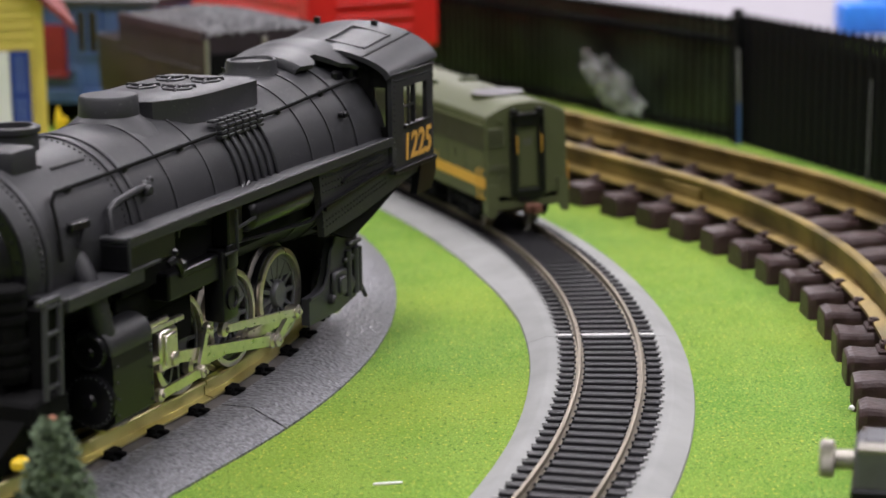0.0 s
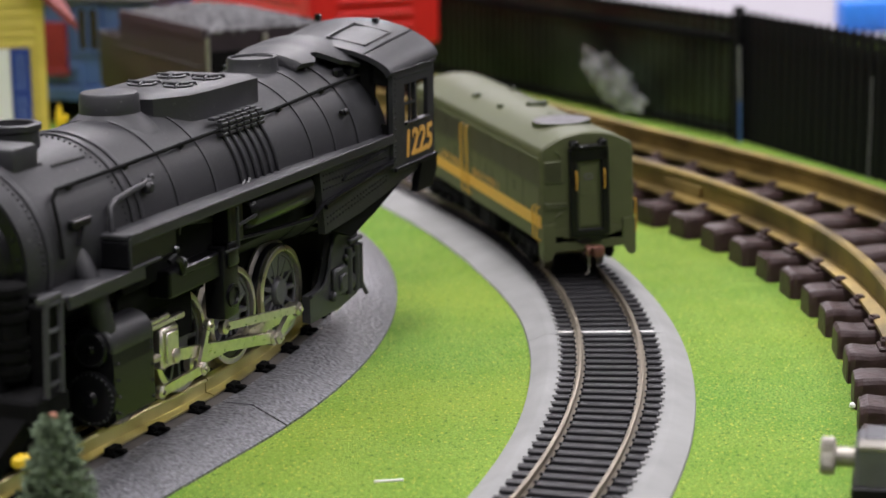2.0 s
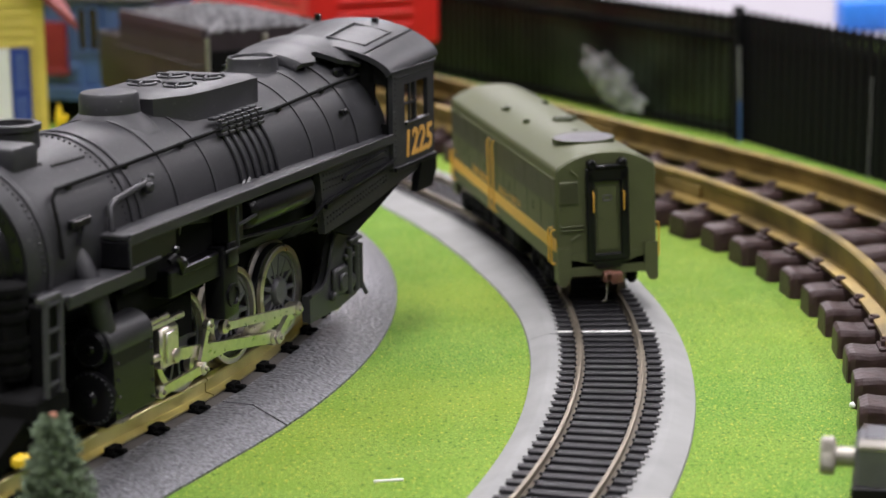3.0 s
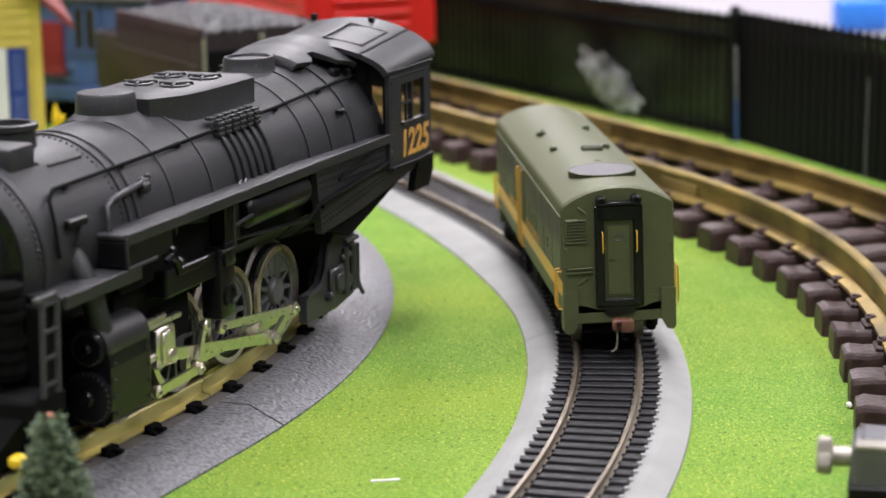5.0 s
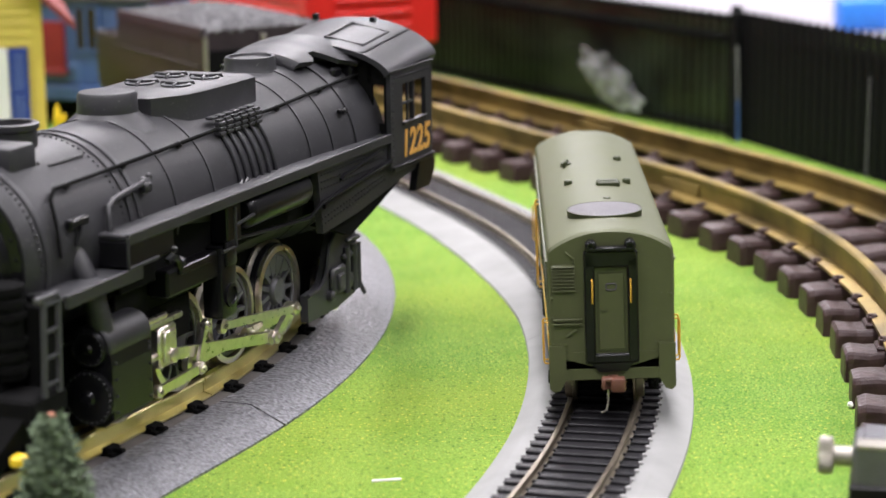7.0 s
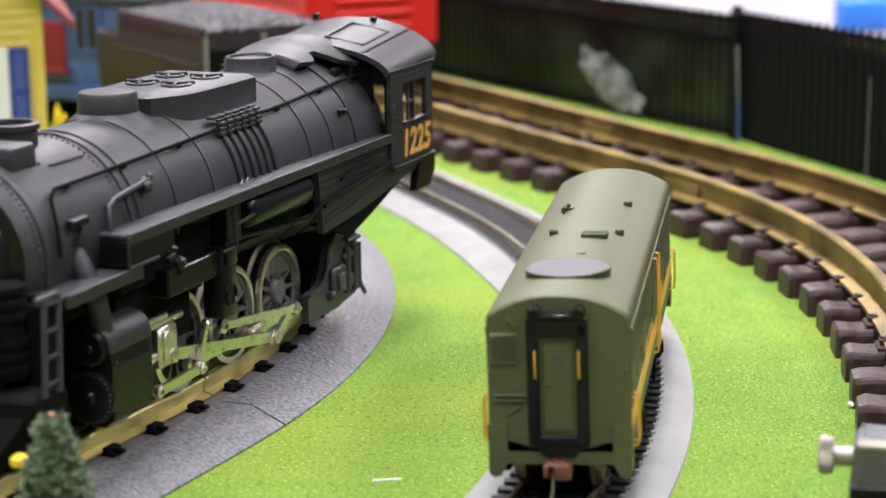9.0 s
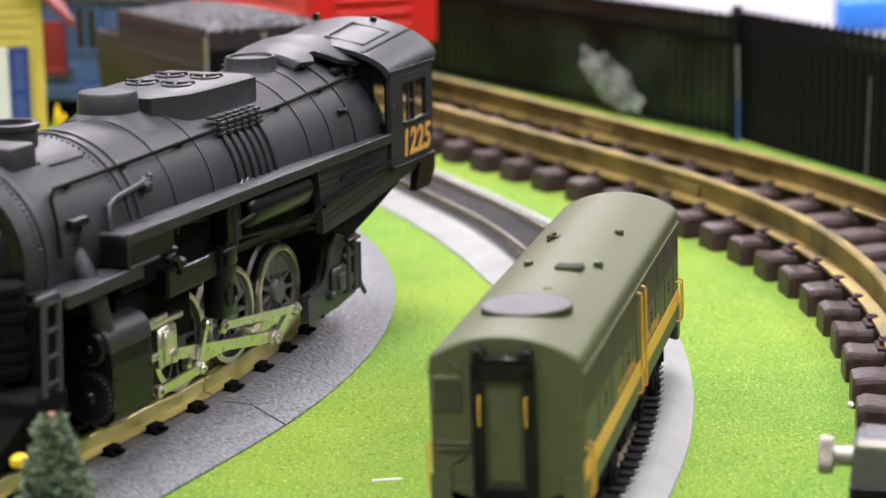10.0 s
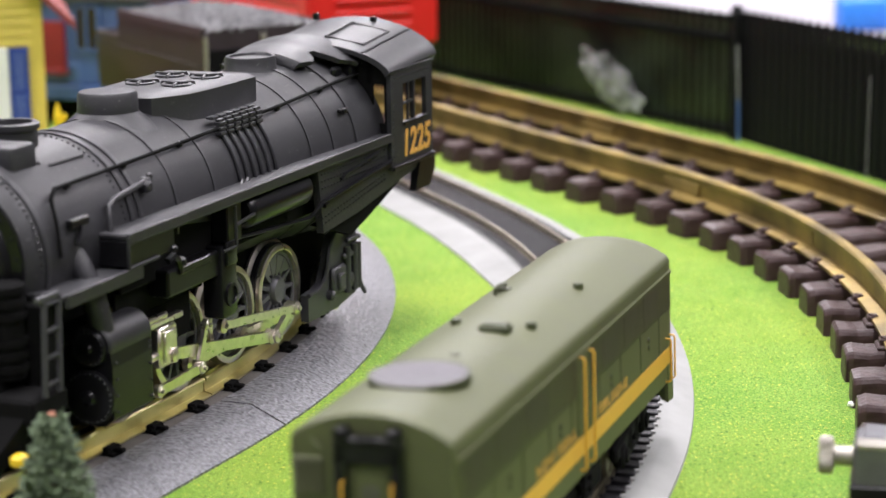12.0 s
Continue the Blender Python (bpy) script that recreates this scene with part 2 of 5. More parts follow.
def spot(line, s, off=0.0, z=0.0):
    """Point beside a line; off to its right, in mm."""
    p, a = line(s)
    return Vector((p.x / MM + off * math.sin(a), p.y / MM - off * math.cos(a), z))


def sweep(line, s0, s1, n, prof):
    """A Mesh of the closed outline prof (offset to the right, height, mm) led along a line."""
    m = Mesh()
    m.loft([[spot(line, s0 + (s1 - s0) * i / n, o, z) for o, z in prof] for i in range(n + 1)])
    return m


def rail_profile(off, z0, z1, head, foot, web):
    h, f, w = head / 2, foot / 2, web / 2
    t = (z1 - z0) * 0.28
    b = (z1 - z0) * 0.14
    c = head * 0.16
    pts = [(-f, z0), (f, z0), (f, z0 + b * 0.7), (w, z0 + b * 1.5), (w, z1 - t), (h, z1 - t * 0.8), (h, z1 - c), (h - c, z1), (-h + c, z1), (-h, z1 - c), (-h, z1 - t * 0.8), (-w, z1 - t), (-w, z0 + b * 1.5), (-f, z0 + b * 0.7)]
    return [(off + x, z) for x, z in pts]


def along(line, s, off=0.0, z=0.0):
    """Pose at s on a line: x along it, y to its left."""
    p, a = line(s)
    return Matrix.Translation((p.x + off * MM * math.sin(a), p.y - off * MM * math.cos(a), z * MM)) @ Matrix.Rotation(a, 4, "Z")


def piece(name, me, parent, m):
    ob = new(name, me)
    ob.parent = parent
    ob.matrix_basis = m
    return ob


# ---- setting: hall, table, grass mat ----
def slab(name, x0, x1, y0, y1, z0, z1, mat, label, category, smooth=False):
    return solid(name, Mesh().box(x0, x1, y0, y1, z0, z1), mat, label, category, "structure", smooth)


slab("floor", -4000, 4000, -3000, 12500, -900, -800, FLOOR, "grey hall floor", "floor")
slab("ceiling", -4000, 4000, -3000, 12500, 2600, 2700, CEILING, "pale grey flat hall ceiling", "ceiling")
slab("wall_north", -4000, 4000, 12500, 12600, -800, 2600, WALL, "grey plain hall wall", "wall")
slab("wall_south", -4000, 4000, -3100, -3000, -800, 2600, WALL, "grey plain hall wall", "wall")
slab("wall_east", 4000, 4100, -3000, 12500, -800, 2600, WALL, "grey plain hall wall", "wall")
slab("wall_west", -4100, -4000, -3000, 12500, -800, 2600, WALL, "grey plain hall wall", "wall")
slab("table_base", -1500, 1500, 100, 2600, -800, -20, WOOD, "wooden layout table under the grass mat", "table")


def grass_mat():
    m = Mesh()
    m.box(-1480, 1480, 120, 1400, -19, 0)
    ob = solid("ground", m, GRASS, "bright green flocked grass mat on the layout table", "grass mat", "structure", False)
    return ob


grass_mat()
slab("white_cover", -1480, 1480, 1404, 2590, -19, 1, CLOTH_WHITE, "white cloth cover on the table beyond the fence", "table cover")
slab("white_cover_2", 310, 1478, 560, 1403, -18, 1.2, CLOTH_WHITE, "white cloth cover on the table beyond the fence", "table cover")


# ---- small-gauge track: grey plastic roadbed, black sleepers, two rails ----
def small_track():
    t = thing("small_gauge_track", "curved small-gauge track on pale grey plastic roadbed", "model track", kind="structure")
    def shoulder(s, table):
        """Width of a shoulder at s, from a short table along the line."""
        for (a, wa), (b, wb) in zip(table, table[1:]):
            if s <= b:
                return wa + (wb - wa) * max(0.0, (s - a) / (b - a))
        return table[-1][1]

    inner = ((-0.2, 23.0), (-0.1, 22.6), (-0.02, 23.4), (0.03, 24.6), (0.10, 28.6), (0.15, 29.3), (0.22, 28.0), (0.4, 24.0))
    outer = ((-0.1, 23.9), (0.0, 23.1), (0.06, 22.6), (0.15, 23.4), (0.3, 24.0))
    for s0, s1, n in ((-0.48, -0.0001, 80), (0.0001, 0.80, 130)):
        m = Mesh()
        secs = []
        for i in range(n + 1):
            s = s0 + (s1 - s0) * i / n
            a, b = shoulder(s, inner), shoulder(s, outer)
            secs.append([spot(line_ho, s, o, z) for o, z in ((-a, 0), (-a + 0.2, 0.7), (-18.3, 2.7), (-17.3, 2.85), (-15.2, 2.6), (15.2, 2.6), (17.3, 2.85), (18.3, 2.7), (b - 0.2, 0.7), (b, 0))])
        m.loft(secs)
        part("roadbed", m, ROADBED, t, "pale grey roadbed section")
    bed = [(-14.2, 2.5), (-14.2, 2.75), (14.2, 2.75), (14.2, 2.5)]
    part("sleeper_bed", sweep(line_ho, -0.48, 0.80, 200, bed), TIE_HO, t, "black plastic web between the sleepers")
    for off in (-8.8, 8.8):
        part("rail", sweep(line_ho, -0.48, -0.0004, 90, rail_profile(off, 3.4, HO_RAIL, 1.25, 2.6, 0.6)), STEEL_HO, t, "nickel-silver rail")
        part("rail", sweep(line_ho, 0.0004, 0.80, 140, rail_profile(off, 3.4, HO_RAIL, 1.25, 2.6, 0.6)), STEEL_HO, t, "nickel-silver rail")
        part("rail_joiner", sweep(line_ho, -0.006, 0.006, 4, rail_profile(off, 3.42, 4.9, 1.5, 2.7, 1.2)), STEEL_HO, t, "folded metal rail joiner")
    part("joint_bar", sweep(line_ho, -0.0006, 0.0006, 1, [(-14.6, 2.4), (-14.6, 3.45), (14.6, 3.45), (14.6, 2.4)]), WHITE, t, "pale strip where two sections meet")
    me = Mesh().box(-1.3, 1.3, -14.6, 14.6, 2.6, 3.6, 0.25).data("sleeper", TIE_HO, False)
    clip = Mesh()
    for o in (-8.8, 8.8):
        for sx in (-1, 1):
            clip.box(-0.5, 0.5, o + sx * 1.3 - 0.35, o + sx * 1.3 + 0.35, 3.55, 4.05)
    clips = clip.data("rail_clip", TIE_HO, False)
    tooth = Mesh()
    for sy in (-1, 1):
        tooth.prism([(-1.0, sy * 13.9, 2.6), (1.0, sy * 13.9, 2.6), (0.8, sy * 14.1, 3.3), (-0.8, sy * 14.1, 3.3)], (0, sy * 1.2, -0.1))
    teeth = tooth.data("ballast_tooth", ROADBED, False)
    s = -0.4
    while s < 0.62:
        if abs(s) > 0.002:
            sl = piece("sleeper", me, t, along(line_ho, s))
            piece("rail_clip", clips, sl, Matrix.Identity(4))
        if s < 0.25:
            piece("ballast_tooth", teeth, t, along(line_ho, s + 0.0031))
        s += 0.0062
    return t


small_track()


# ---- garden-scale track: brown sleepers, tall brass rails ----
def garden_track():
    t = thing("garden_gauge_track", "large-gauge track with dark brown sleepers and tall brass rails", "model track", kind="structure")
    for off in (-24.0, 24.0):
        part("rail", sweep(line_g, -0.46, -0.135, 50, rail_profile(off, 9.9, G_RAIL, 3.8, 10.6, 1.5)), BRASS_G, t, "tarnished brass rail")
        part("rail", sweep(line_g, -0.1345, 0.9, 110, rail_profile(off, 9.9, G_RAIL, 3.8, 10.6, 1.5)), BRASS_G, t, "tarnished brass rail")
    for off, s0 in ((-24.0, -0.02), (24.0, -0.135), (24.0, 0.12)):
        part("rail_joiner", sweep(line_g, s0 - 0.014, s0 + 0.014, 6, rail_profile(off, 9.75, 16.4, 3.0, 11.6, 3.4)), BRASS_G, t, "brass rail joiner")
    mes = []
    for k in range(4):
        rng = random.Random(k)
        m = Mesh()
        secs = []
        ys = [-40.3, -40.0, -39.4, -38.0] + [-34 + 68 * i / 13 for i in range(14)] + [38.0, 39.4, 40.0, 40.3]
        for i, y in enumerate(ys):
            e = (1.5, 0.7, 0.25, 0.0)[min(3, i, len(ys) - 1 - i)]
            d = rng.uniform(-0.45, 0.45)
            w = 6.4 + rng.uniform(-0.4, 0.35) - e * 0.7
            top = 8.6 - e * 0.8 + rng.uniform(-0.55, 0.3)
            q = [(1.0, 2.6), (0.975, 1.7), (0.90, 0.75), (0.80, 0.1), (0.62, 0.0)]
            secs.append([(-w - 0.5, y, 0.05), (w + 0.5, y, 0.05)] + [(w * a + d * (1 - a) * 2, y, top - b) for a, b in q] + [(0, y, top + rng.uniform(-0.1, 0.15))] + [(-w * a + d * (1 - a) * 2, y, top - b) for a, b in reversed(q)])
        m.loft(secs)
        mes.append(m.data("sleeper", TIE_G, False))
    clip = Mesh()
    for o in (-24, 24):
        clip.box(-4.2, 4.2, o - 7.2, o + 7.2, 7.4, 9.8, 0.4)
        for sx in (-1, 1):
            clip.box(-2.0, 2.0, o + sx * 5.4 - 1.0, o + sx * 5.4 + 1.0, 9.6, 11.4, 0.25)
            clip.box(-1.5, 1.5, o + sx * 4.4 - 1.1, o + sx * 4.4 + 1.1, 10.9, 11.8, 0.3)
            clip.lathe((0, o + sx * 5.2, 10.9), (0, 0, 1), [(0, 0.9), (0.9, 0.9), (1.1, 0.6)], 6)
    clips = clip.data("tie_plate", TIE_G, False)
    s, k = -0.4515, 0
    while s < 0.62:
        sl = piece("sleeper", mes[k % 4], t, along(line_g, s))
        piece("tie_plate", clips, sl, Matrix.Identity(4))
        s += 0.0272
        k += 1
    part("screw", Mesh().lathe((0, 0, 0), (0, 0, 1), [(0, 2.6), (0.9, 2.6), (1.3, 2.0)], 12), BLACK_GLOSS, t, "dark screw head").matrix_basis = along(line_g, -0.066, 0, 7.7)
    return t


garden_track()


# ---- three-rail track on dark ballast ----
def big_track():
    t = thing("three_rail_track", "three-rail track on moulded dark grey ballast", "model track", kind="structure")
    prof = [(-40.9, 0), (-40.9, 0.6), (-31, 5.2), (31, 5.2), (40.9, 0.6), (40.9, 0)]
    part("ballast_bed", sweep(line_o, -0.30, 0.0186, 40, prof), BALLAST_O, t, "dark grey ballast section")
    part("ballast_bed", sweep(line_o, 0.0194, 0.95, 110, prof), BALLAST_O, t, "dark grey ballast section")
    part("track_bed", sweep(line_o, -0.30, 0.95, 130, [(-22, 5.1), (-21, 5.5), (21, 5.5), (22, 5.1)]), BALLAST_FLAT, t, "brownish strip under the rails")
    for off in (-15.9, 0.0, 15.9):
        part("rail", sweep(line_o, -0.30, 0.0197, 40, rail_profile(off, 6.0, O_RAIL, 2.6, 6.0, 1.2)), BRASS_O, t, "brass-coloured rail")
        part("rail", sweep(line_o, 0.0203, 0.95, 110, rail_profile(off, 6.0, O_RAIL, 2.6, 6.0, 1.2)), BRASS_O, t, "brass-coloured rail")
    m = Mesh()
    for o in (-15.9, 0, 15.9):
        m.box(-3.0, 3.0, o - 6.4 - (4 if o > 0 else 0), o + 6.4 + (4 if o < 0 else 0), 5.2, 6.2, 0.2)
        for sx in (-1, 1):
            m.box(-2.4, 2.4, o + sx * 4.0 - 1.2, o + sx * 4.0 + 1.2, 6.0, 7.5, 0.3)
            m.box(-1.0, 1.0, o + sx * 6.2 - 1.6, o + sx * 6.2 + 1.6, 6.0, 7.0, 0.3)
            m.box(-2.9, -1.2, o + sx * 4.4 - 0.6, o + sx * 4.4 + 0.6, 6.0, 7.0, 0.2)
            m.box(1.2, 2.9, o + sx * 4.4 - 0.6, o + sx * 4.4 + 0.6, 6.0, 7.0, 0.2)
    me = m.data("tie_plate", BLACK_DEEP, False)
    s = -0.28675
    while s < 0.9:
        piece("tie_plate", me, t, along(line_o, s))
        s += 0.01975
    return t


big_track()


# ---- black picket fence with a dark board behind it ----
def fence_panel(ax, ay, bx, by, h, label, half=1.75):
    t = thing("picket_fence", label, "fence")
    d = Vector((bx - ax, by - ay, 0))
    n = d.length * 1000
    t.matrix_basis = Matrix.Translation((ax, ay, 0)) @ Matrix.Rotation(math.atan2(d.y, d.x), 4, "Z")
    part("rail", Mesh().box(0, n, -0.2, 1.8, h - 4.0, h - 1.6, 0.3), FENCE_BLACK, t, smooth=False)
    part("rail", Mesh().box(0, n, -0.2, 1.8, h - 14, h - 10.5, 0.3), FENCE_BLACK, t, smooth=False)
    part("rail", Mesh().box(0, n, -0.2, 1.8, 2.5, 5.0, 0.3), FENCE_BLACK, t, smooth=False)
    part("post", Mesh().box(-2.2, 2.2, -1.5, 3.0, 0, h + 1, 0.5), FENCE_BLACK, t, smooth=False)
    part("post", Mesh().box(n - 2.2, n + 2.2, -1.5, 3.0, 0, h + 1, 0.5), FENCE_BLACK, t, smooth=False)
    pk = Mesh().box(-half, half, -1.6, -0.3, 0.4, h - 1.5, 0.25)
    pk.lathe((0, -0.95, h - 1.6), (0, 0, 1), [(0, 1.1), (2.2, 0.5), (2.6, 0.1)], 6)
    me = pk.data("picket", FENCE_BLACK, False)
    k = 6.0
    while k < n - 4:
        piece("picket", me, t, Matrix.Translation((k * MM, 0, 0)))
        k += 6.9
    return t


def fence():
    fence_panel(-0.068, 1.345, 0.1395, 0.9825, 60.5, "black plastic picket fence panel on the grass", 0.4)
    fence_panel(0.1405, 0.9905, 0.222, 0.785, 62.5, "taller black plastic picket fence panel, overlapping its neighbour", 2.65)
    fence_panel(0.2235, 0.782, 0.26, 0.56, 62.5, "black plastic picket fence panel on the grass")


fence()


def board(name, ax, ay, bx, by, off, h, mat, label):
    d = Vector((bx - ax, by - ay, 0))
    n = d.length * 1000
    m = Mesh().box(0, n, 6 + off, 9 + off, 0, h, 0.5)
    return solid(name, m, mat, label, "board", "structure", False, Matrix.Translation((ax, ay, 0)) @ Matrix.Rotation(math.atan2(d.y, d.x), 4, "Z"))


board("backdrop_1", -0.16, 1.50, 0.1395, 0.9825, 0, 58.5, BOARD, "dark glossy board with painted green reflections behind the fence")
board("backdrop_2", 0.1405, 0.9905, 0.222, 0.785, 0, 52.5, FENCE_BLACK, "black board behind the fence")
board("backdrop_3", 0.2235, 0.782, 0.26, 0.56, 0, 52.5, FENCE_BLACK, "black board behind the fence")


# ---- olive green diesel booster unit (moves) ----
def arc_section(x, w, z0, eave, top, n=14):
    """Cross-section of a rail car: straight sides, rounded eaves, low arched roof."""
    pts = [(x, -w, z0), (x, -w, eave - 1.6)]
    for i in range(1, 5):
        a = math.pi - math.pi / 2 * i / 5 * 0.8
        pts.append((x, -w + 2.2 + 2.2 * math.cos(a), eave - 1.6 + 2.3 * math.sin(a)))
    y0, zz = pts[-1][1], pts[-1][2]
    for i in range(1, n):
        u = -1 + 2 * i / n
        pts.append((x, -y0 * u, zz + (top - zz) * (1 - abs(u) ** 2.3)))
    right = [(x, -p[1], p[2]) for p in reversed(pts[:6])]
    return pts + right


def diesel_unit():
    car = thing("diesel_booster_unit", "olive green diesel booster unit with a golden yellow stripe", "model locomotive")
    body = Mesh()
    secs = []
    for x in (-80.6, -79.9, -77.2, -76.9, -40, 0, 40, 76.9, 77.2, 79.9, 80.6):
        k = 0.5 if abs(x) > 80.2 else 0.0
        secs.append(arc_section(x, 16.2 - k, 15.8 if abs(x) > 77 else 12.6, 44.2 - k, 48.7 - k))
    body.loft(secs)
    b = part("body", body, GREEN, car, "olive green body shell with an arched roof")
    # flush parts of the two long sides
    for sy in (-1, 1):
        def side(x0, x1, z0, z1, proud, mat, name, bev=0.0, label=""):
            m = Mesh().box(x0, x1, sy * 15.9, sy * (16.2 + proud), z0, z1, bev)
            return part(name, m, mat, b, label, smooth=False)
        side(-79.6, 79.6, 17.2, 21.4, 0.18, YELLOW, "stripe", 0, "golden yellow stripe")
        side(-79.6, 79.6, 31.0, 31.35, 0.15, GREEN_DARK, "seam")
        side(-79.6, 79.6, 40.1, 40.7, 0.5, GREEN, "drip_rail")
        side(-79.6, 79.6, 31.5, 40.0, 0.12, LOUVRE, "louvre_band", 0, "dark band along the upper side")
        for x in (-78, -60, -42, -24, -8, 14, 32, 50, 68):
            side(x - 0.15, x + 0.15, 22.0, 40.0, 0.14, GREEN_DARK, "seam")
        for x0 in (-76, -58, -40, 16, 34, 52):
            m = Mesh()
            for i in range(9):
                z = 32.2 + i * 0.84
                m.box(x0 + 1, x0 + 15, sy * 16.0, sy * 16.42, z, z + 0.45)
            part("side_louvre", m, LOUVRE, b, "dark louvred panel", smooth=False)
        for x in (-50, -16, 24, 58):
            m = Mesh()
            for dz in (26.2, 28.0):
                m.lathe((x, sy * 16.1, dz), (0, sy, 0), [(0, 0.8), (0.3, 0.8), (0.45, 0.5)], 10)
            part("rivet_pair", m, GREEN_DARK, b)
        # lettering bars
        rng = random.Random(5 + sy)
        m = Mesh()
        runs = ((-33, -3, 8), (9.5, 38.5, 8)) if sy < 0 else ((-31, 1.5, 8), (18, 44, 8))
        for xa, xb, n in runs:
            for i in range(n):
                x = xa + (xb - xa) * i / n
                m.box(x, x + 0.5, sy * 16.1, sy * 16.32, 22.3, 24.7)
                if rng.random() < 0.75:
                    m.box(x + 0.5, x + 2.0, sy * 16.1, sy * 16.32, 22.3 + (0 if i % 2 else 1.0), 22.7 + (0 if i % 2 else 1.0))
                if rng.random() < 0.7:
                    m.box(x + 1.7, x + 2.2, sy * 16.1, sy * 16.32, 22.3, 24.7 if i % 3 else 23.7)
        part("lettering", m, LETTER, b, "row of gold lettering bars", smooth=False)
        # tall handrails by the side door, short ones at the corners
        for x in (-1.5, 5.5) if sy < 0 else (4.3, 11.2):
            part("handrail", Mesh().tube([(x, sy * 16.2, 39.3), (x, sy * 17.3, 39.2), (x, sy * 17.5, 38.6), (x - 0.4, sy * 17.5, 15.2), (x - 0.4, sy * 17.3, 14.4), (x - 0.4, sy * 16.2, 14.2)], 0.33, 6), YELLOW, car, "tall golden yellow handrail")
        for x in (-78.4, -74.5, 74.5, 78.4):
            part("handrail", Mesh().tube([(x, sy * 16.0, 24.4), (x, sy * 17.4, 24.3), (x, sy * 17.6, 23.7), (x, sy * 17.6, 14.0), (x, sy * 17.4, 13.4), (x, sy * 16.0, 13.2)], 0.27, 6), YELLOW, car, "short golden yellow grab iron")
        m = Mesh().box(-3.5 if sy < 0 else 3.0, 6.0 if sy < 0 else 12.5, sy * 16.0, sy * 16.5, 22.2, 39.6, 0.2)
        part("side_door", m, GREEN, b, "narrow side door", smooth=False)
        m = Mesh()
        for z in (6.5, 9.0, 11.5):
            m.box(0.5, 6.0, sy * 14.5, sy * 16.4, z, z + 0.6)
        m.box(0.3, 0.9, sy * 15.6, sy * 16.3, 6, 13).box(5.6, 6.2, sy * 15.6, sy * 16.3, 6, 13)
        part("step", m, BLACK_DEEP, car, "black side steps", smooth=False)
    # the two ends
    for sx in (-1, 1):
        m = Mesh()
        e = sx * 80.6
        for a in (-1, 1):
            m.prism([(e, a * 16.3, 18.6), (e, a * 16.3, 7.2), (e, a * 15.2, 6.2), (e, a * 13.6, 6.6), (e, a * 12.0, 9.6), (e, a * 12.0, 18.6)], (sx * 0.9, 0, 0))
            m.prism([(e, a * 16.3, 18.4), (e, a * 16.3, 7.4), (e, a * 15.4, 7.4), (e, a * 15.4, 18.4)], (-sx * 4.2, 0, 0))
        m.prism([(e, -12.1, 9.4), (e, -12.1, 12.2), (e, -4.2, 12.2), (e, 4.2, 12.2), (e, 12.1, 12.2), (e, 12.1, 9.4)], (sx * 0.7, 0, 0))
        m.prism([(e, -12.1, 16.6), (e, -12.1, 14.9), (e, -5.6, 12.9), (e, 5.6, 12.9), (e, 12.1, 14.9), (e, 12.1, 16.6)], (sx * 0.3, 0, 0))
        part("end_skirt", m, GREEN, car, "olive green end skirt with corner steps", smooth=False)
        m = Mesh()
        for a in (-1, 1):
            m.box(sx * 80.8, sx * 82.6, a * 4.2, a * 6.9, 14.2, 42.6, 0.4)
        m.box(sx * 80.8, sx * 82.6, -6.9, 6.9, 39.2, 43.8, 0.5).box(sx * 80.8, sx * 82.4, -6.9, 6.9, 13.8, 16.4, 0.5)
        m.prism([(sx * 80.8, -5.6, 13.9), (sx * 80.8, 5.6, 13.9), (sx * 80.8, 3.6, 11.6), (sx * 80.8, -3.6, 11.6)], (sx * 1.2, 0, 0))
        fr = part("end_door_frame", m, BLACK_GLOSS, car, "black vestibule frame round the end door", smooth=False)
        m = Mesh()
        m.box(sx * 80.8, sx * 83.4, -6.2, 6.2, 43.6, 44.7, 0.3)
        for a in (-5.0, 5.0):
            m.lathe((sx * 80.6, a, 45.0), (sx, 0, 0), [(0, 1.5), (2.4, 1.5), (2.9, 1.0), (2.9, 0.6), (2.2, 0.5)], 14)
        part("buffer_bar", m, BLACK_GLOSS, fr, "black bar with two round bolts")
        d = part("end_door", Mesh().box(sx * 80.5, sx * 81.3, -4.3, 4.3, 16.2, 39.4, 0.2).box(sx * 81.2, sx * 81.5, -3.3, 3.3, 17.4, 37.6, 0.15), GREEN, car, "olive green end door", smooth=False)
        part("door_seam", Mesh().box(sx * 81.3, sx * 81.55, -3.6, -3.3, 17.2, 37.8).box(sx * 81.3, sx * 81.55, 3.3, 3.6, 17.2, 37.8).box(sx * 81.3, sx * 81.55, -3.6, 3.6, 37.6, 37.9).box(sx * 81.3, sx * 81.55, -3.6, 3.6, 17.1, 17.4), GREEN_DARK, d, smooth=False)
        part("builder_plate", Mesh().tube([(sx * 81.6, 1.3 * math.copysign(abs(math.cos(a)) ** 0.5, math.cos(a)), 34.0 + 0.85 * math.copysign(abs(math.sin(a)) ** 0.6, math.sin(a))) for a in [2 * math.pi * i / 24 for i in range(25)]], 0.22, 5), GREY_MESH, d, "pale oval plate rim")
        part("latch", Mesh().box(sx * 81.3, sx * 81.8, 1.4, 2.8, 27.4, 27.8), GREEN_DARK, d, smooth=False)
        for a in (-4.9, 4.9):
            part("handle", Mesh().tube([(sx * 82.4, a, 36.2), (sx * 83.5, a, 36.0), (sx * 83.7, a, 35.5), (sx * 83.7, a, 30.8), (sx * 83.5, a, 30.2), (sx * 82.4, a, 30.0)], 0.22, 6), YELLOW, fr, "thin golden yellow door handle")
        m = Mesh()
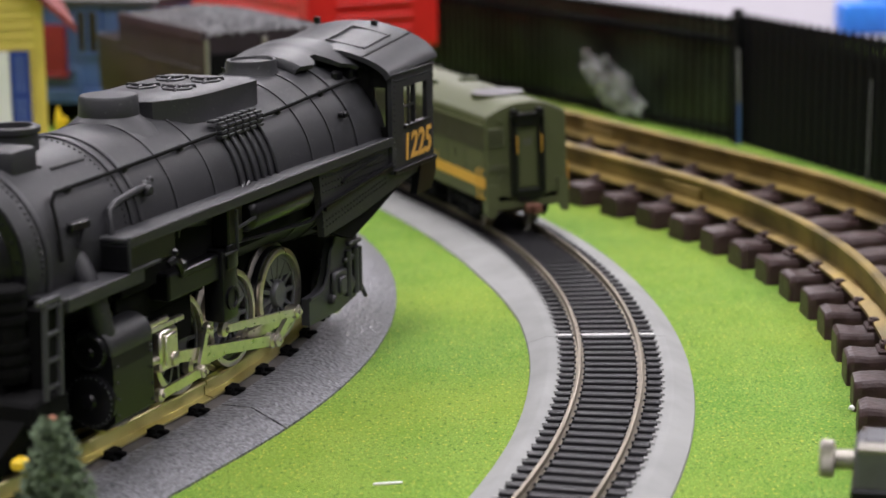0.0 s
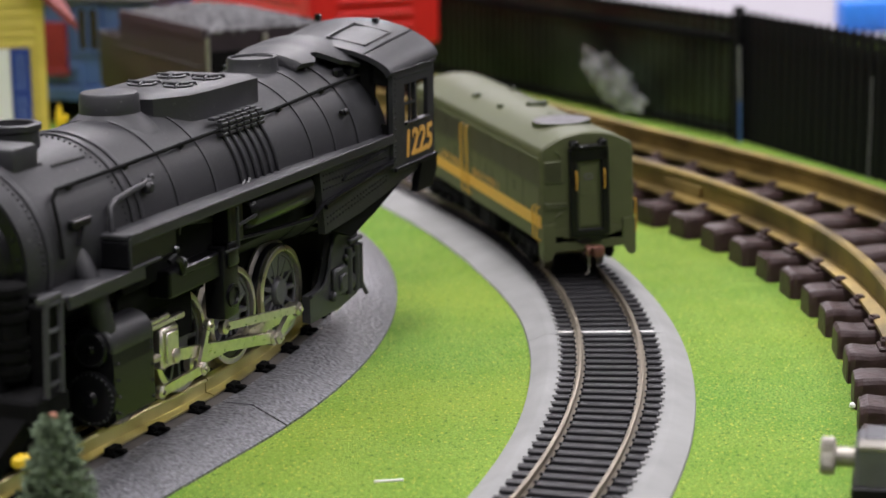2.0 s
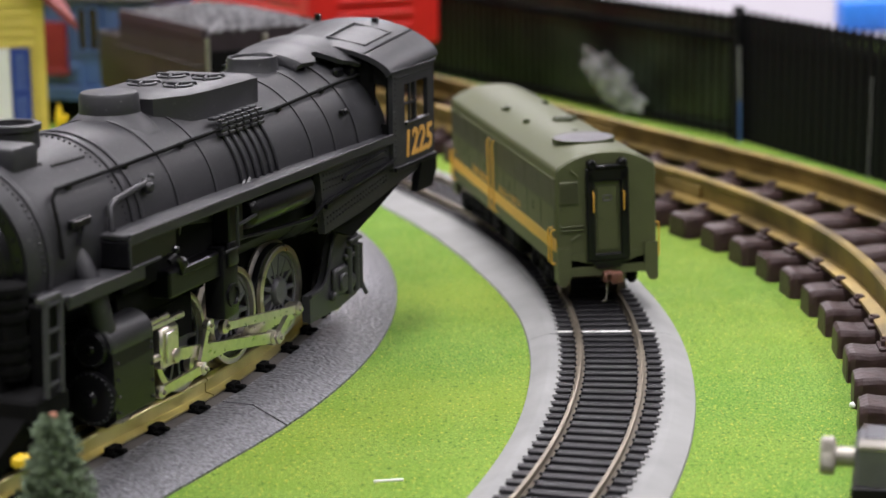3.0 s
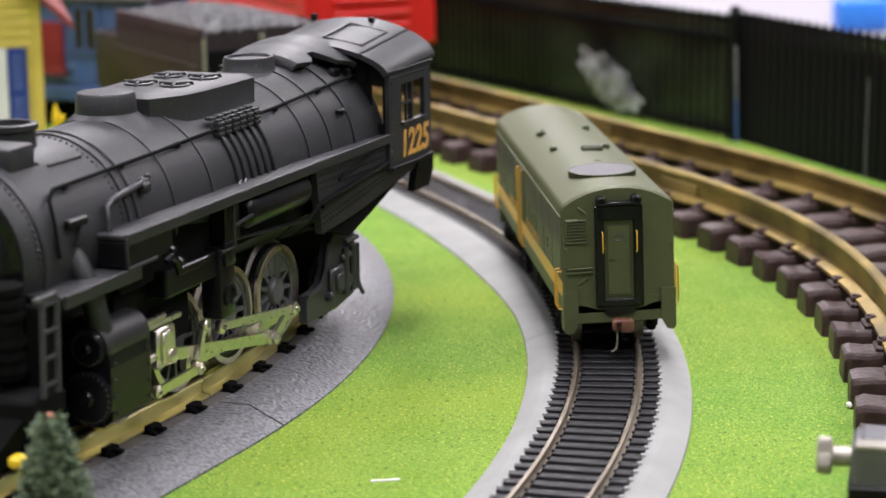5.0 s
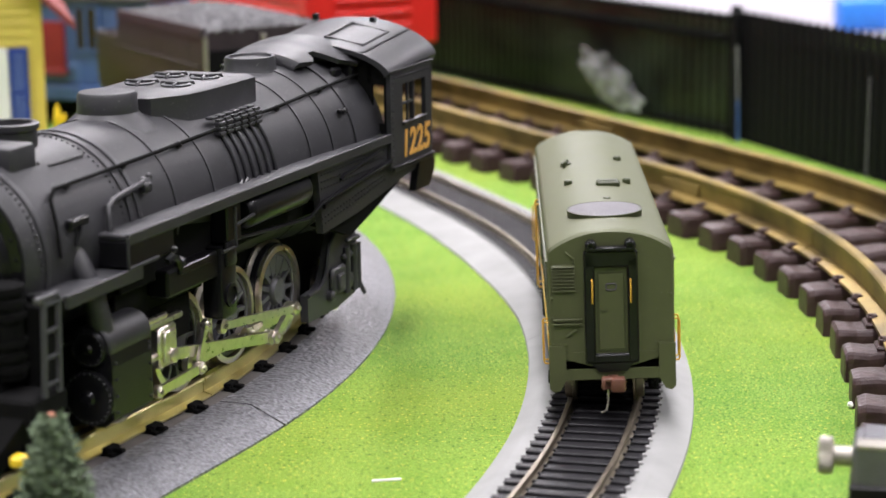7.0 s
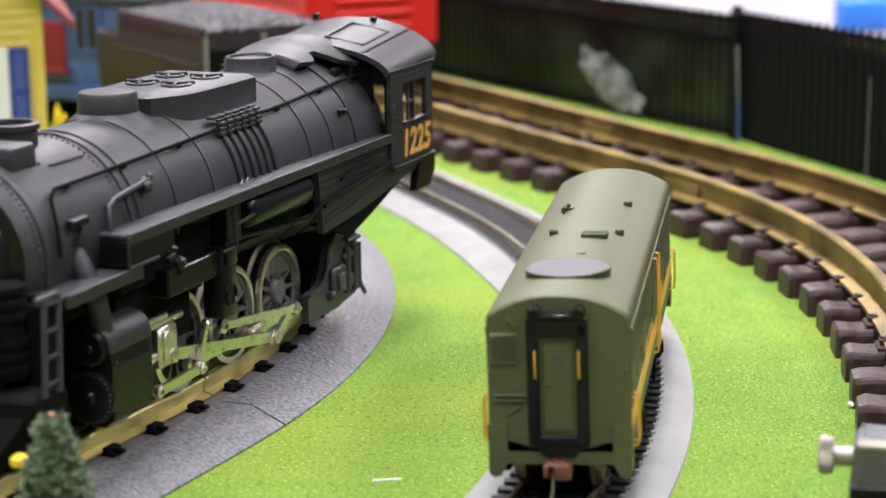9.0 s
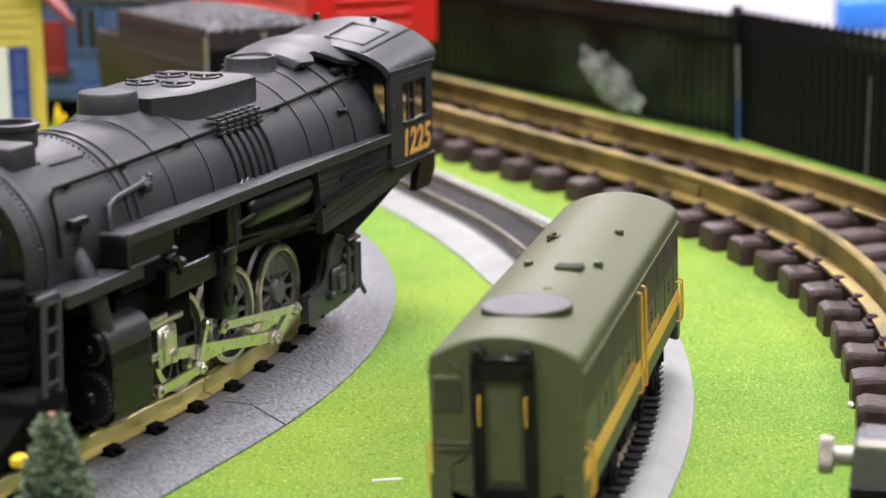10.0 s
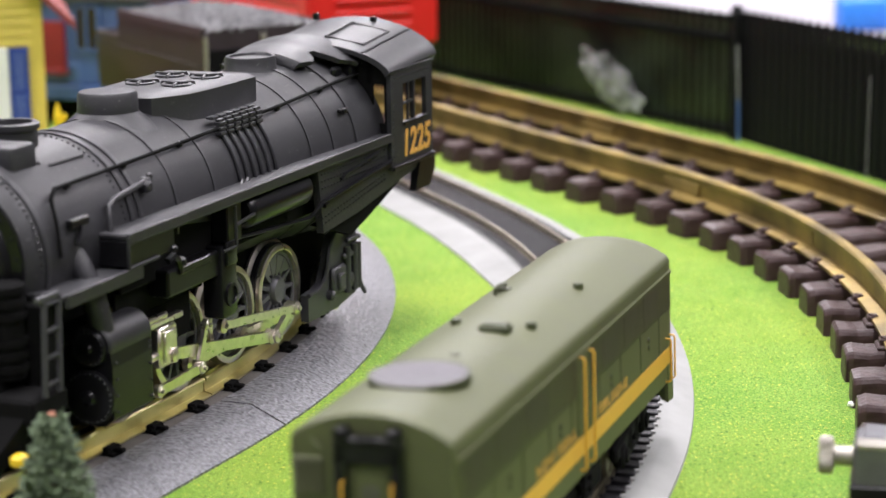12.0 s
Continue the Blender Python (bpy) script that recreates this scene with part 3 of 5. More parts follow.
        for i in range(8):
            z = 33.0 + i * 0.9
            m.prism([(sx * 80.6, 9.2 if sx < 0 else -15.2, z), (sx * 81.5, 9.2 if sx < 0 else -15.2, z + 0.05), (sx * 80.6, 9.2 if sx < 0 else -15.2, z + 0.6)], (0, 6.0, 0))
        part("end_louvre", m, GREEN, car, "louvres pressed in the end wall", smooth=False)
        a = 1 if sx < 0 else -1
        m = Mesh()
        for z in (24.2, 25.4):
            m.tube([(sx * 80.9, a * 14.8, z), (sx * 81.2, a * 14.6, z), (sx * 81.2, a * 8.0, z), (sx * 80.9, a * 7.8, z)], 0.36, 5)
        m.tube([(sx * 81.1, a * 9.0, 22.8), (sx * 81.1, a * 11.8, 21.0)], 0.33, 5)
        m.tube([(sx * 81.0, a * 11.5, 43.2), (sx * 81.0, a * 9.4, 41.4), (sx * 81.0, a * 9.6, 40.6)], 0.33, 5)
        for y, z in ((15.2, 31.2), (15.2, 26), (-15.3, 31.5)):
            m.ball((sx * 80.8, a * y, z), 0.45, 1)
        m.box(sx * 80.6, sx * 80.95, -15.6, -11.4, 18.6, 18.9).box(sx * 80.6, sx * 80.95, 11.4, 15.6, 18.6, 18.9)
        part("pipework", m, GREEN, car, "thin pipes and brackets on the end wall")
        m = Mesh()
        m.box(sx * 79, sx * 85.5, -1.4, 1.4, 8.8, 10.6, 0.3).box(sx * 84.4, sx * 88.0, -3.0, 0.9, 7.5, 11.2, 0.7, 2).box(sx * 84.4, sx * 86.2, 0.6, 3.0, 7.9, 11.2, 0.4)
        m.box(sx * 85.6, sx * 88.2, 2.2, 3.2, 8.2, 11.2, 0.4).box(sx * 84.8, sx * 87.6, 0.4, 3.1, 10.3, 11.3, 0.3)
        c = part("coupler", m, BROWN, car, "rust brown knuckle coupler")
        part("trip_pin", Mesh().tube([(sx * 84.2, 1.4, 8.6), (sx * 84.4, 1.5, 4.2), (sx * 84.9, 2.0, 2.2), (sx * 85.4, 3.4, 1.6)], 0.28, 6), CHROME, c, "bent steel trip pin")
    # roof fittings
    f = Mesh().lathe((-54.5, 0, 45.1), (0, 0, 1), [(0, 9.9), (3.5, 10.0), (3.7, 10.15), (4.0, 10.15), (4.1, 9.8), (3.95, 9.6), (3.95, 0.2)], 48)
    fan = part("roof_fan", f, GREEN_DARK, car, "round fan housing on the roof")
    part("fan_mesh", Mesh().lathe((-54.5, 0, 48.96), (0, 0, 1), [(0, 9.5), (0.16, 9.5), (0.2, 9.3)], 48), GREY_MESH, fan, "grey mesh disc")
    part("roof_hatch", Mesh().box(-19.2, -15.2, -6.3, 0.4, 48.0, 49.9, 0.5).box(-18.6, -15.8, -5.6, -0.3, 49.8, 50.2, 0.2), GREEN_DARK, car, "small raised roof hatch", smooth=False)
    for x, y in ((-10.3, -8.6), (-10.3, 8.2), (27, -8), (-38, -1.5)):
        part("roof_stud", Mesh().lathe((x, y, 46.0), (0, 0, 1), [(0, 1.2), (2.7, 1.2), (3.0, 0.9)], 10), GREEN_DARK, car)
    part("roof_hook", Mesh().tube([(17, 8.4, 47.0), (17, 8.4, 49.0), (19, 8.0, 49.5), (21, 7.4, 49.3), (22, 8.2, 47.6)], 0.5, 6).box(19.6, 22.6, 6.2, 9.4, 47.0, 48.6, 0.2), GREEN_DARK, car, "lifting hook on the roof")
    # underframe and two bogies
    part("underframe", Mesh().box(-78, 78, -13, 13, 9.4, 13.2, 0.4), BLACK_DEEP, car, "black underframe", smooth=False)
    part("fuel_tank", Mesh().box(-20, 22, -14.4, 14.4, 3.4, 12.8, 1.4).box(-16, -6, -15, 15, 5, 11, 0.6).box(8, 18, -15, 15, 5, 11, 0.6), BLACK_DEEP, car, "black tank between the bogies")
    sets = []
    for sx in (-1, 1):
        m = Mesh()
        for sy in (-1, 1):
            m.box(-22, 22, sy * 11.5, sy * 13.6, 5.6, 9.2, 0.6)
            for x in (-14.5, 14.5):
                m.box(x - 3.2, x + 3.2, sy * 11.6, sy * 14.4, 2.8, 8.4, 0.7)
                m.lathe((x, sy * 14.2, 5.5), (0, sy, 0), [(0, 2.0), (0.8, 1.8)], 12)
            for x in (-6, -3.4, 3.4, 6):
                m.cyl((x, sy * 12.8, 3.4), (x, sy * 12.8, 8.8), 1.1, 8)
            m.box(-9, 9, sy * 11.8, sy * 14.0, 2.6, 4.0, 0.4)
        m.box(-10, 10, -11, 11, 4, 9.6, 0.5)
        bogie = part("bogie", m, BLACK_DEEP, car, "black two-axle bogie")
        bogie.matrix_basis = pose(sx * 50.5 * MM, 0, 0, 0, 0, 5.4 * sx)
        for x in (-14.5, 14.5):
            w = Mesh().cyl((0, -12, 0), (0, 12, 0), 1.2, 8)
            for sy in (-1, 1):
                w.lathe((0, sy * 7.6, 0), (0, sy, 0), [(0, 6.3), (0.7, 6.3), (0.9, 5.5), (2.8, 5.4), (2.9, 4.4), (2.3, 4.2), (2.3, 0.8)], 20)
            ws = part("wheelset", w, STEEL_HO, bogie, "metal wheelset")
            ws.matrix_basis = pose(x * MM, 0, 5.5 * MM)
            sets.append((ws, x))
    return car, sets


diesel, wheelsets = diesel_unit()


# ---- black steam locomotive, standing on the three-rail track ----
def rivets(m, pts, r=0.45, axis=(0, 1, 0)):
    for p in pts:
        m.lathe(p, axis, [(-0.2, r), (0.2, r * 0.85), (0.38, r * 0.3)], 6)
    return m


def seg_pts(a, b, n):
    return [tuple(Vector(a).lerp(Vector(b), i / (n - 1))) for i in range(n)]


BX, BZ = 24.0, 60.0      # boiler radius and height of its axis


def boiler_r(f):
    return 23.2 if f > 88 else 23.2 + (88 - f) / 88 * 1.7 if f > 0 else 24.9 + min(2.6, -f * 0.07)


def on_boiler(f, deg, lift=0.0):
    """Point on the boiler's skin; deg from straight up towards +y."""
    r = boiler_r(f) + lift
    return (f, r * math.sin(radians(deg)), BZ + r * math.cos(radians(deg)))


def steam_locomotive():
    loco = thing("steam_locomotive", "matt black toy steam locomotive with nickel rods, standing still", "model locomotive",
                 Matrix.Translation((-0.06373, 0.58324, 0)) @ Matrix.Rotation(radians(248), 4, "Z"))
    # boiler barrel
    m = Mesh()
    prof = []
    for f in (-56, -40, -20, 0, 20, 40, 60, 80, 87.9, 88.1, 100, 115, 128):
        prof.append((f + 56, boiler_r(f)))
    prof += [(186.0, 22.6), (188, 21.0)]
    m.lathe((-56, 0, BZ), (1, 0, 0), prof, 64, up=(0, 0, 1))
    b = part("boiler", m, BLACK, loco, "matt black boiler barrel")
    for f, w, h in ((88.5, 1.6, 0.55), (84.5, 1.6, 0.5), (67, 0.9, 0.35), (47.5, 0.9, 0.35), (-8, 0.9, 0.35), (-21, 0.9, 0.35), (-35, 0.9, 0.35), (126.5, 1.8, 0.6)):
        r = boiler_r(f)
        part("boiler_band", Mesh().lathe((f - w / 2, 0, BZ), (1, 0, 0), [(0, r - 0.4), (0, r + h * 0.8), (w * 0.3, r + h), (w * 0.7, r + h), (w, r + h * 0.8), (w, r - 0.4)], 64, up=(0, 0, 1), cap=False), BLACK, b)
    m = Mesh()
    for deg in range(-80, 96, 4):
        for f in (91.5, 128.6):
            m.ball(on_boiler(f, deg, 0.05), 0.42, 1)
    for f in [94 + i * 1.5 for i in range(10)]:
        m.ball(on_boiler(f, 34, 0.1), 0.6, 1)
    for deg in range(-30, 34, 4):
        m.ball(on_boiler(110.5, deg, 0.1), 0.62, 1)
    part("rivet_strip", m, BLACK, b, "rows of small rivets")
    # smokebox front
    m = Mesh().lathe((131, 0, BZ), (1, 0, 0), [(0, 20.5), (1.5, 20.5), (1.6, 17.5), (3.2, 16.6), (4.6, 10), (5.2, 0.5)], 40)
    rivets(m, [(132.5, 19 * math.sin(a), BZ + 19 * math.cos(a)) for a in [2 * math.pi * i / 26 for i in range(26)]], 0.7, (1, 0, 0))
    part("smokebox_door", m, BLACK_GLOSS, loco, "round smokebox front with rivets")
    part("headlight", Mesh().cyl((136, 0, BZ), (144, 0, BZ), 4.6, 20, 0.8), BLACK_GLOSS, loco)
    # chimney and the box before it
    part("chimney", Mesh().lathe((103.3, 0, 78.5), (0, 0, 1), [(0, 8.8), (2.2, 7.6), (3.2, 6.2), (8.0, 6.0), (8.3, 6.7), (9.6, 6.7), (9.8, 6.2), (9.8, 5.0), (5.0, 4.6), (5.0, 0.2)], 32), BLACK, loco, "short black chimney")
    part("feedwater_box", Mesh().box(111, 122, -12, 12, 75, 85.5, 1.2, 2), BLACK, loco, "black box across the smokebox")
    # steam dome
    part("steam_dome", Mesh().lathe((59.3, 0, 80), (0, 0, 1), [(0, 13.2), (2.2, 10.6), (3.8, 8.6), (4.6, 7.9), (9.0, 7.7), (9.8, 7.2), (10.0, 6.0), (10.1, 0.2)], 40), BLACK, loco, "low black steam dome with a flat top")
    # sand box
    m = Mesh()
    low = [(53, -8), (54, 0), (53, 8), (42, 15.5), (31, 18.3), (4, 18.3), (2, 17), (2, -17), (4, -18.3), (31, -18.3), (42, -15.5)]
    mid = [(51, -8), (52, 0), (51, 8), (41, 13.4), (31.0, 14.4), (4, 14.4), (3, 13.4), (3, -13.4), (4, -14.4), (31.0, -14.4), (41, -13.4)]
    top = [(49.5, -7), (50.2, 0), (49.5, 7), (40, 12.2), (30.5, 12.6), (5.2, 12.6), (4.6, 12), (4.6, -12), (5.2, -12.6), (30.5, -12.6), (40, -12.2)]
    m.loft([[(x, y, 74.0) for x, y in low], [(x, y, 79.0) for x, y in mid], [(x, y, 87.0) for x, y in mid], [(x, y, 87.9) for x, y in top]])
    sb = part("sand_box", m, BLACK, loco, "large black sand box with a flat lid")
    for x in (16, 32):
        for y in (-6, 5):
            k = Mesh().lathe((x, y, 87.7), (0, 0, 1), [(0, 4.1), (0.6, 4.1), (0.8, 3.8), (0.8, 3.2), (0.45, 3.0), (0.45, 0.1)], 28)
            for a in (20, 140, 260):
                c, d = math.cos(radians(a)), math.sin(radians(a))
                k.tube([(x, y, 88.5), (x + 4.9 * c, y + 4.9 * d, 88.5), (x + 5.2 * c, y + 5.2 * d, 87.6)], 0.45, 6)
            k.lathe((x, y, 88.0), (0, 0, 1), [(0, 1.1), (0.9, 1.1), (1.2, 0.6)], 10)
            part("filler_lid", k, BLACK, sb, "round filler lid with three clamps")
    # second dome, oval rim
    m = Mesh()
    rings = []
    for z, k in ((83.5, 1.25), (86.0, 1.02), (88.6, 1.0), (89.4, 0.97), (89.4, 0.86), (88.7, 0.84), (88.7, 0.02)):
        rings.append([(-21 + 8.2 * k * math.cos(a), 7.2 * k * math.sin(a), z) for a in [2 * math.pi * i / 36 for i in range(36)]])
    m.loft(rings)
    part("rear_dome", m, BLACK, loco, "low oval dome with a raised rim")
    # stepped turret cover before the cab
    m = Mesh()
    secs = []
    for x, half, lift in ((-27.2, 24, 1.6), (-28.0, 25, 2.8), (-33.5, 28, 3.2), (-35.5, 26, 3.3), (-37.0, 21, 3.4), (-40.5, 21, 3.5), (-42.0, 29, 4.0), (-44.0, 35, 4.4), (-48.5, 38, 4.7), (-50.5, 41, 4.8), (-53.6, 41, 4.8)):
        arc = [half * (-1 + 2 * i / 16) for i in range(17)]
        secs.append([on_boiler(x, a, lift) for a in arc] + [on_boiler(x, a, -0.4 if abs(a) < half * 0.74 else lift - 1.5) for a in reversed(arc)])
    m.loft(secs)
    part("turret_cover", m, BLACK, loco, "stepped cover in front of the cab")
    m = Mesh().box(-47, -41, 15.6, 17.6, 80.0, 84.0, 0.8).box(-52.5, -48.5, 15.5, 19.5, 79.6, 83.4, 0.6)
    part("valve_box", m, BLACK_GLOSS, loco, smooth=False)
    # handrail with the pipes below it, on both sides
    for s in (1, -1):
        hp = [on_boiler(122, s * 88, 0.9), on_boiler(121.5, s * 70, 1.2), on_boiler(119.5, s * 56, 1.4)] + [on_boiler(f, s * (51 - (116 - f) * 0.042), 1.5) for f in (116, 100, 80, 60, 40, 20, 0, -20, -40, -52)]
        part("handrail", Mesh().tube(hp, 0.5, 8), BLACK_DEEP, loco, "long handrail along the boiler")
        for f in (110, 84, 56, 32, 0, -26):
            part("handrail_knob", Mesh().ball(on_boiler(f, s * (51 - (116 - f) * 0.042), 0.9), 1.1, 1), BLACK_GLOSS, loco)
        for i in range(6):
            f = 13.0 + i * 4.1
            m = Mesh().tube([on_boiler(f + 0.6, s * a, 0.5) for a in (47, 54, 62, 70, 78, 86)] + [on_boiler(f - 1.5, s * 92, 0.5)], 0.55, 6)
            part("sand_pipe", m, BLACK, loco)
            x, y, z = on_boiler(f + 1, s * 47.5, 1.6)
            k = Mesh()
            for j in range(3):
                k.box(x - 1.6, x + 1.6, y - 1.0, y + 1.2, z - 1.9 + j * 1.35, z - 1.0 + j * 1.35, 0.15)
            k.box(x - 1.5, x + 1.5, y - 0.5, y + 0.6, z - 2.0, z + 2.4)
            k.box(x - 1.7, x + 1.7, y - 3.4, y - 1.2, z + 2.2, z + 3.0, 0.2)
            part("sand_valve", k, BLACK, loco, "small ribbed valve", smooth=False)
        part("injector_pipe", Mesh().tube([on_boiler(78, s * 63, 1.4), on_boiler(88, s * 65, 1.6), on_boiler(96, s * 67, 1.6), on_boiler(99.5, s * 70, 1.6), on_boiler(100.5, s * 76, 1.6), on_boiler(101, s * 90, 1.2)], 0.85, 8), BLACK, loco, "bent pipe on the boiler side")
        k = Mesh().box(79, 82, s * 21.5, s * 24, 68.6, 71.4, 0.6)
        x, y, z = on_boiler(80, s * 63, 1.2)
        k.ball((x, y, z), 1.3, 2).ball((x - 2.5, y, z + 1), 1.0, 1)
        part("check_valve", k, BLACK, loco, "knobbed valve on the boiler side")
        for f0 in (30.5, 33.5):
            part("drain_rod", Mesh().tube([on_boiler(f0, s * 82, 0.8), on_boiler(f0 + 6, s * 90, 1.6), (f0 + 8, s * 25.5, 62)], 0.55, 6), BLACK, loco)
        k = Mesh().box(109, 117, s * 22.2, s * 24.0, 66.5, 68.6, 0.3)
        k.tube([(112, s * 23.5, 66.5), (115, s * 24, 62.5)], 0.5, 6)
        part("number_bracket", k, BLACK_GLOSS, loco, smooth=False)
        x, y, z = on_boiler(-31, s * 62, 0.6)
        part("washout_plug", Mesh().box(x - 2.5, x + 2.5, y - 0.6, y + 0.8, z - 0.6, z + 0.6, 0.2).ball((x + 1, y + s * 1.0, z), 1.1, 1), BLACK_GLOSS, loco)
        # running board
        m = Mesh()
        m.box(-52, 104, s * 20, s * 31, 61.6, 63.0, 0.3)
        m.box(-52, 104, s * 30.2, s * 31.2, 60.4, 63.3, 0.25)
        part("running_board", m, BLACK, loco, "narrow running board along the boiler", smooth=False)
        m = Mesh().box(82, 104, s * 20, s * 31, 54.8, 61.5, 0.4)
        part("running_board_box", m, BLACK_GLOSS, loco, "box under the front of the running board", smooth=False)
        part("brace", Mesh().tube([(104.4, s * 31.2, 62.4), (104.4, s * 31.2, 55), (91, s * 31.4, 55.2)], 0.5, 6), BLACK, loco)
        m = Mesh()
        m.box(98, 131.5, s * 8, s * 31.2, 53.2, 54.6, 0.3).box(98, 131.5, s * 30.2, s * 31.4, 51.6, 54.9, 0.25)
        part("front_deck", m, BLACK, loco, "lower deck beside the smokebox", smooth=False)
        # steam pipe to the cylinder
        part("steam_pipe", Mesh().tube([(112, s * 17, 64), (112.5, s * 22, 58), (112, s * 25.5, 51), (110, s * 26.5, 41)], 3.0, 14), BLACK, loco, "thick steam pipe down to the cylinder")
        # cylinder and valve chest
        m = Mesh()
        cs = [(30.6, 20.5), (30.6, 33), (30.2, 36.5), (27, 38), (20, 38), (14, 36), (14, 20.5), (17, 18.4), (28, 18.4)]
        m.prism([(94.6, s * y, z) for y, z in cs], (18.4, 0, 0))
        cy = part("cylinder_block", m, BLACK_GLOSS, loco, "black cylinder block", smooth=False)
        m = rivets(Mesh(), [(96, s * 31, z) for z in (22, 26, 30, 34, 38 - 2.5)] + [(111.6, s * 31, z) for z in (22, 26, 30, 34)], 0.4, (0, s, 0))
        part("rivet_strip", m, BLACK, cy)
        part("valve_chest", Mesh().cyl((93.6, s * 25.0, 37.6), (112.9, s * 25.0, 37.6), 5.4, 28, 0.5), BLACK, cy, "rounded valve chest on the cylinder")
        for (y, z, r, n) in ((25.0, 37.6, 4.5, 18), (24.6, 25.6, 6.6, 26)):
            m = Mesh().lathe((112.8, s * y, z), (1, 0, 0), [(0, r), (1.2, r), (1.6, r * 0.9), (1.7, r * 0.3), (2.4, r * 0.2), (2.5, 0.1)], 32)
            rv = rivets(Mesh(), [(114.1, s * y + (r - 0.7) * math.cos(a), z + (r - 0.7) * math.sin(a)) for a in [2 * math.pi * i / n for i in range(n)]], 0.36, (1, 0, 0))
            part("cylinder_cover", m, BLACK_GLOSS, cy, "round riveted cylinder cover")
            # Grey colour stands in for the glints on black rivets.
            part("rivet_ring", rv, WHEEL_GREY, cy, "ring of small black rivets, grey for their glints")
        # ladder at the front deck
        m = Mesh()
        for f in (134.2, 140.2):
            m.tube([(f, s * 30.6, 55.5), (f + 1.6, s * 30.8, 34)], 0.75, 6)
        for k in range(4):
            z = 36.5 + k * 6.0
            f = 134.2 + 1.6 * (55.5 - z) / 21.5
            m.tube([(f, s * 30.7, z), (f + 6, s * 30.7, z)], 0.5, 6)
        m.box(134, 142.5, s * 29.4, s * 31.0, 55.2, 56.6, 0.2)
        # The dark grey paints in the light that the black ladder catches.
        part("ladder", m, TRUCK_GREY, loco, "thin black ladder of three openings, greyed for caught light")
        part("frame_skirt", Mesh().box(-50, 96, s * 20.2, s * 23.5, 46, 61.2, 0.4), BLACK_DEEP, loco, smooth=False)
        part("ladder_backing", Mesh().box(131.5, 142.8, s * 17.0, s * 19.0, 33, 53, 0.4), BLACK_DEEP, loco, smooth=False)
        # air reservoir
        part("air_tank", Mesh().lathe((1.5, s * 26.0, 56.0), (1, 0, 0), [(0, 3.4), (1.0, 4.6), (2.0, 4.9), (35.5, 4.9), (36.5, 4.6), (37.5, 3.4)], 24), BLACK_GLOSS, loco, "black air tank under the running board")
        part("pipe", Mesh().tube([(44, s * 24, 49), (20, s * 27, 48), (2, s * 29, 47.5), (-4, s * 30.5, 51), (-52, s * 31, 55.0)], 0.6, 6), BLACK_GLOSS, loco)
        # firebox side with rivets
        m = Mesh().prism([(-2.5, s * 27.5, 60), (-5.5, s * 27.5, 41.5), (-30, s * 27.5, 43.2), (-74, s * 27.5, 49), (-78, s * 27.5, 53), (-52, s * 27.5, 60)], (0, s * 2.2, 0))
        fb = part("firebox_side", m, BLACK, loco, "firebox side sheet with rows of rivets", smooth=False)
        m = Mesh()
        for i in range(22):
            f = -5 - i * 2.1
            for z in (58.6, 56.6, 54.6, 46.0 + i * 0.24, 44.2 + i * 0.26):
                if z > 42 + 0.13 * (-f - 5):
                    m.box(f - 0.35, f + 0.35, s * 29.6, s * 30.0, z - 0.3, z + 0.3)
        part("rivet_strip", m, BLACK, fb, smooth=False)
        part("frame_rib", Mesh().prism([(-5, s * 29.6, 50.2), (-40, s * 29.6, 54.2), (-74, s * 29.6, 53.2), (-74, s * 29.6, 52.2), (-40, s * 29.6, 53.0), (-5, s * 29.6, 49.0)], (0, s * 1.2, 0)), BLACK_GLOSS, fb, smooth=False)
        part("pipe", Mesh().tube([(-16, s * 30.6, 55.5), (-18, s * 30.8, 56.5), (-44, s * 31, 59.5)], 0.5, 6), BLACK_GLOSS, fb)
        part("ashpan", Mesh().prism([(-8, s * 24, 43), (-30, s * 24, 36), (-46, s * 24, 40), (-74, s * 24, 48)], (0, s * 3.0, 0)), BLACK_DEEP, loco, smooth=False)
        # trailing truck frame
        m = Mesh()
        up = [(-10, 21.5), (-17, 22), (-20.5, 23.5), (-23, 27), (-25, 33), (-28, 36), (-34, 36.5)]
        m.prism([(-10, s * 19.5, 13.6)] + [(x, s * 19.5, z) for x, z in up] + [(-44, s * 19.5, 34), (-46, s * 19.5, 24), (-43, s * 19.5, 15.5), (-30, s * 19.5, 13.6)], (0, s * 2.6, 0))
        m.tube([(x, s * 22.2, z) for x, z in up], 0.7, 6)
        m.box(-34, -24.5, s * 21.8, s * 23.6, 18.0, 26.5, 0.7)
        m.box(-31.5, -27, s * 23.4, s * 24.6, 19.5, 24.5, 0.5)
        m.lathe((-24.0, s * 22, 18.6), (0, s, 0), [(0, 1.5), (1.6, 1.5), (2.2, 0.8)], 12)
        m.lathe((-37.5, s * 22, 20.5), (0, s, 0), [(0, 2.6), (1.2, 2.4), (1.8, 1.2)], 14)
        for f in (-35.5, -40.5, -43.2):
            m.cyl((f, s * 23.0, 17), (f, s * 23.0, 31), 1.1, 10)
        m.box(-45, -33, s * 21.9, s * 23.4, 27.5, 29.2, 0.4).box(-44.5, -36, s * 21.9, s * 23.6, 32.0, 33.4, 0.4)
        m.tube([(-43, s * 22, 24), (-45.5, s * 23, 17), (-47, s * 23.4, 14.5)], 0.7, 6)
        part("trailing_truck", m, TRUCK_GREY, loco, "grey trailing truck frame")
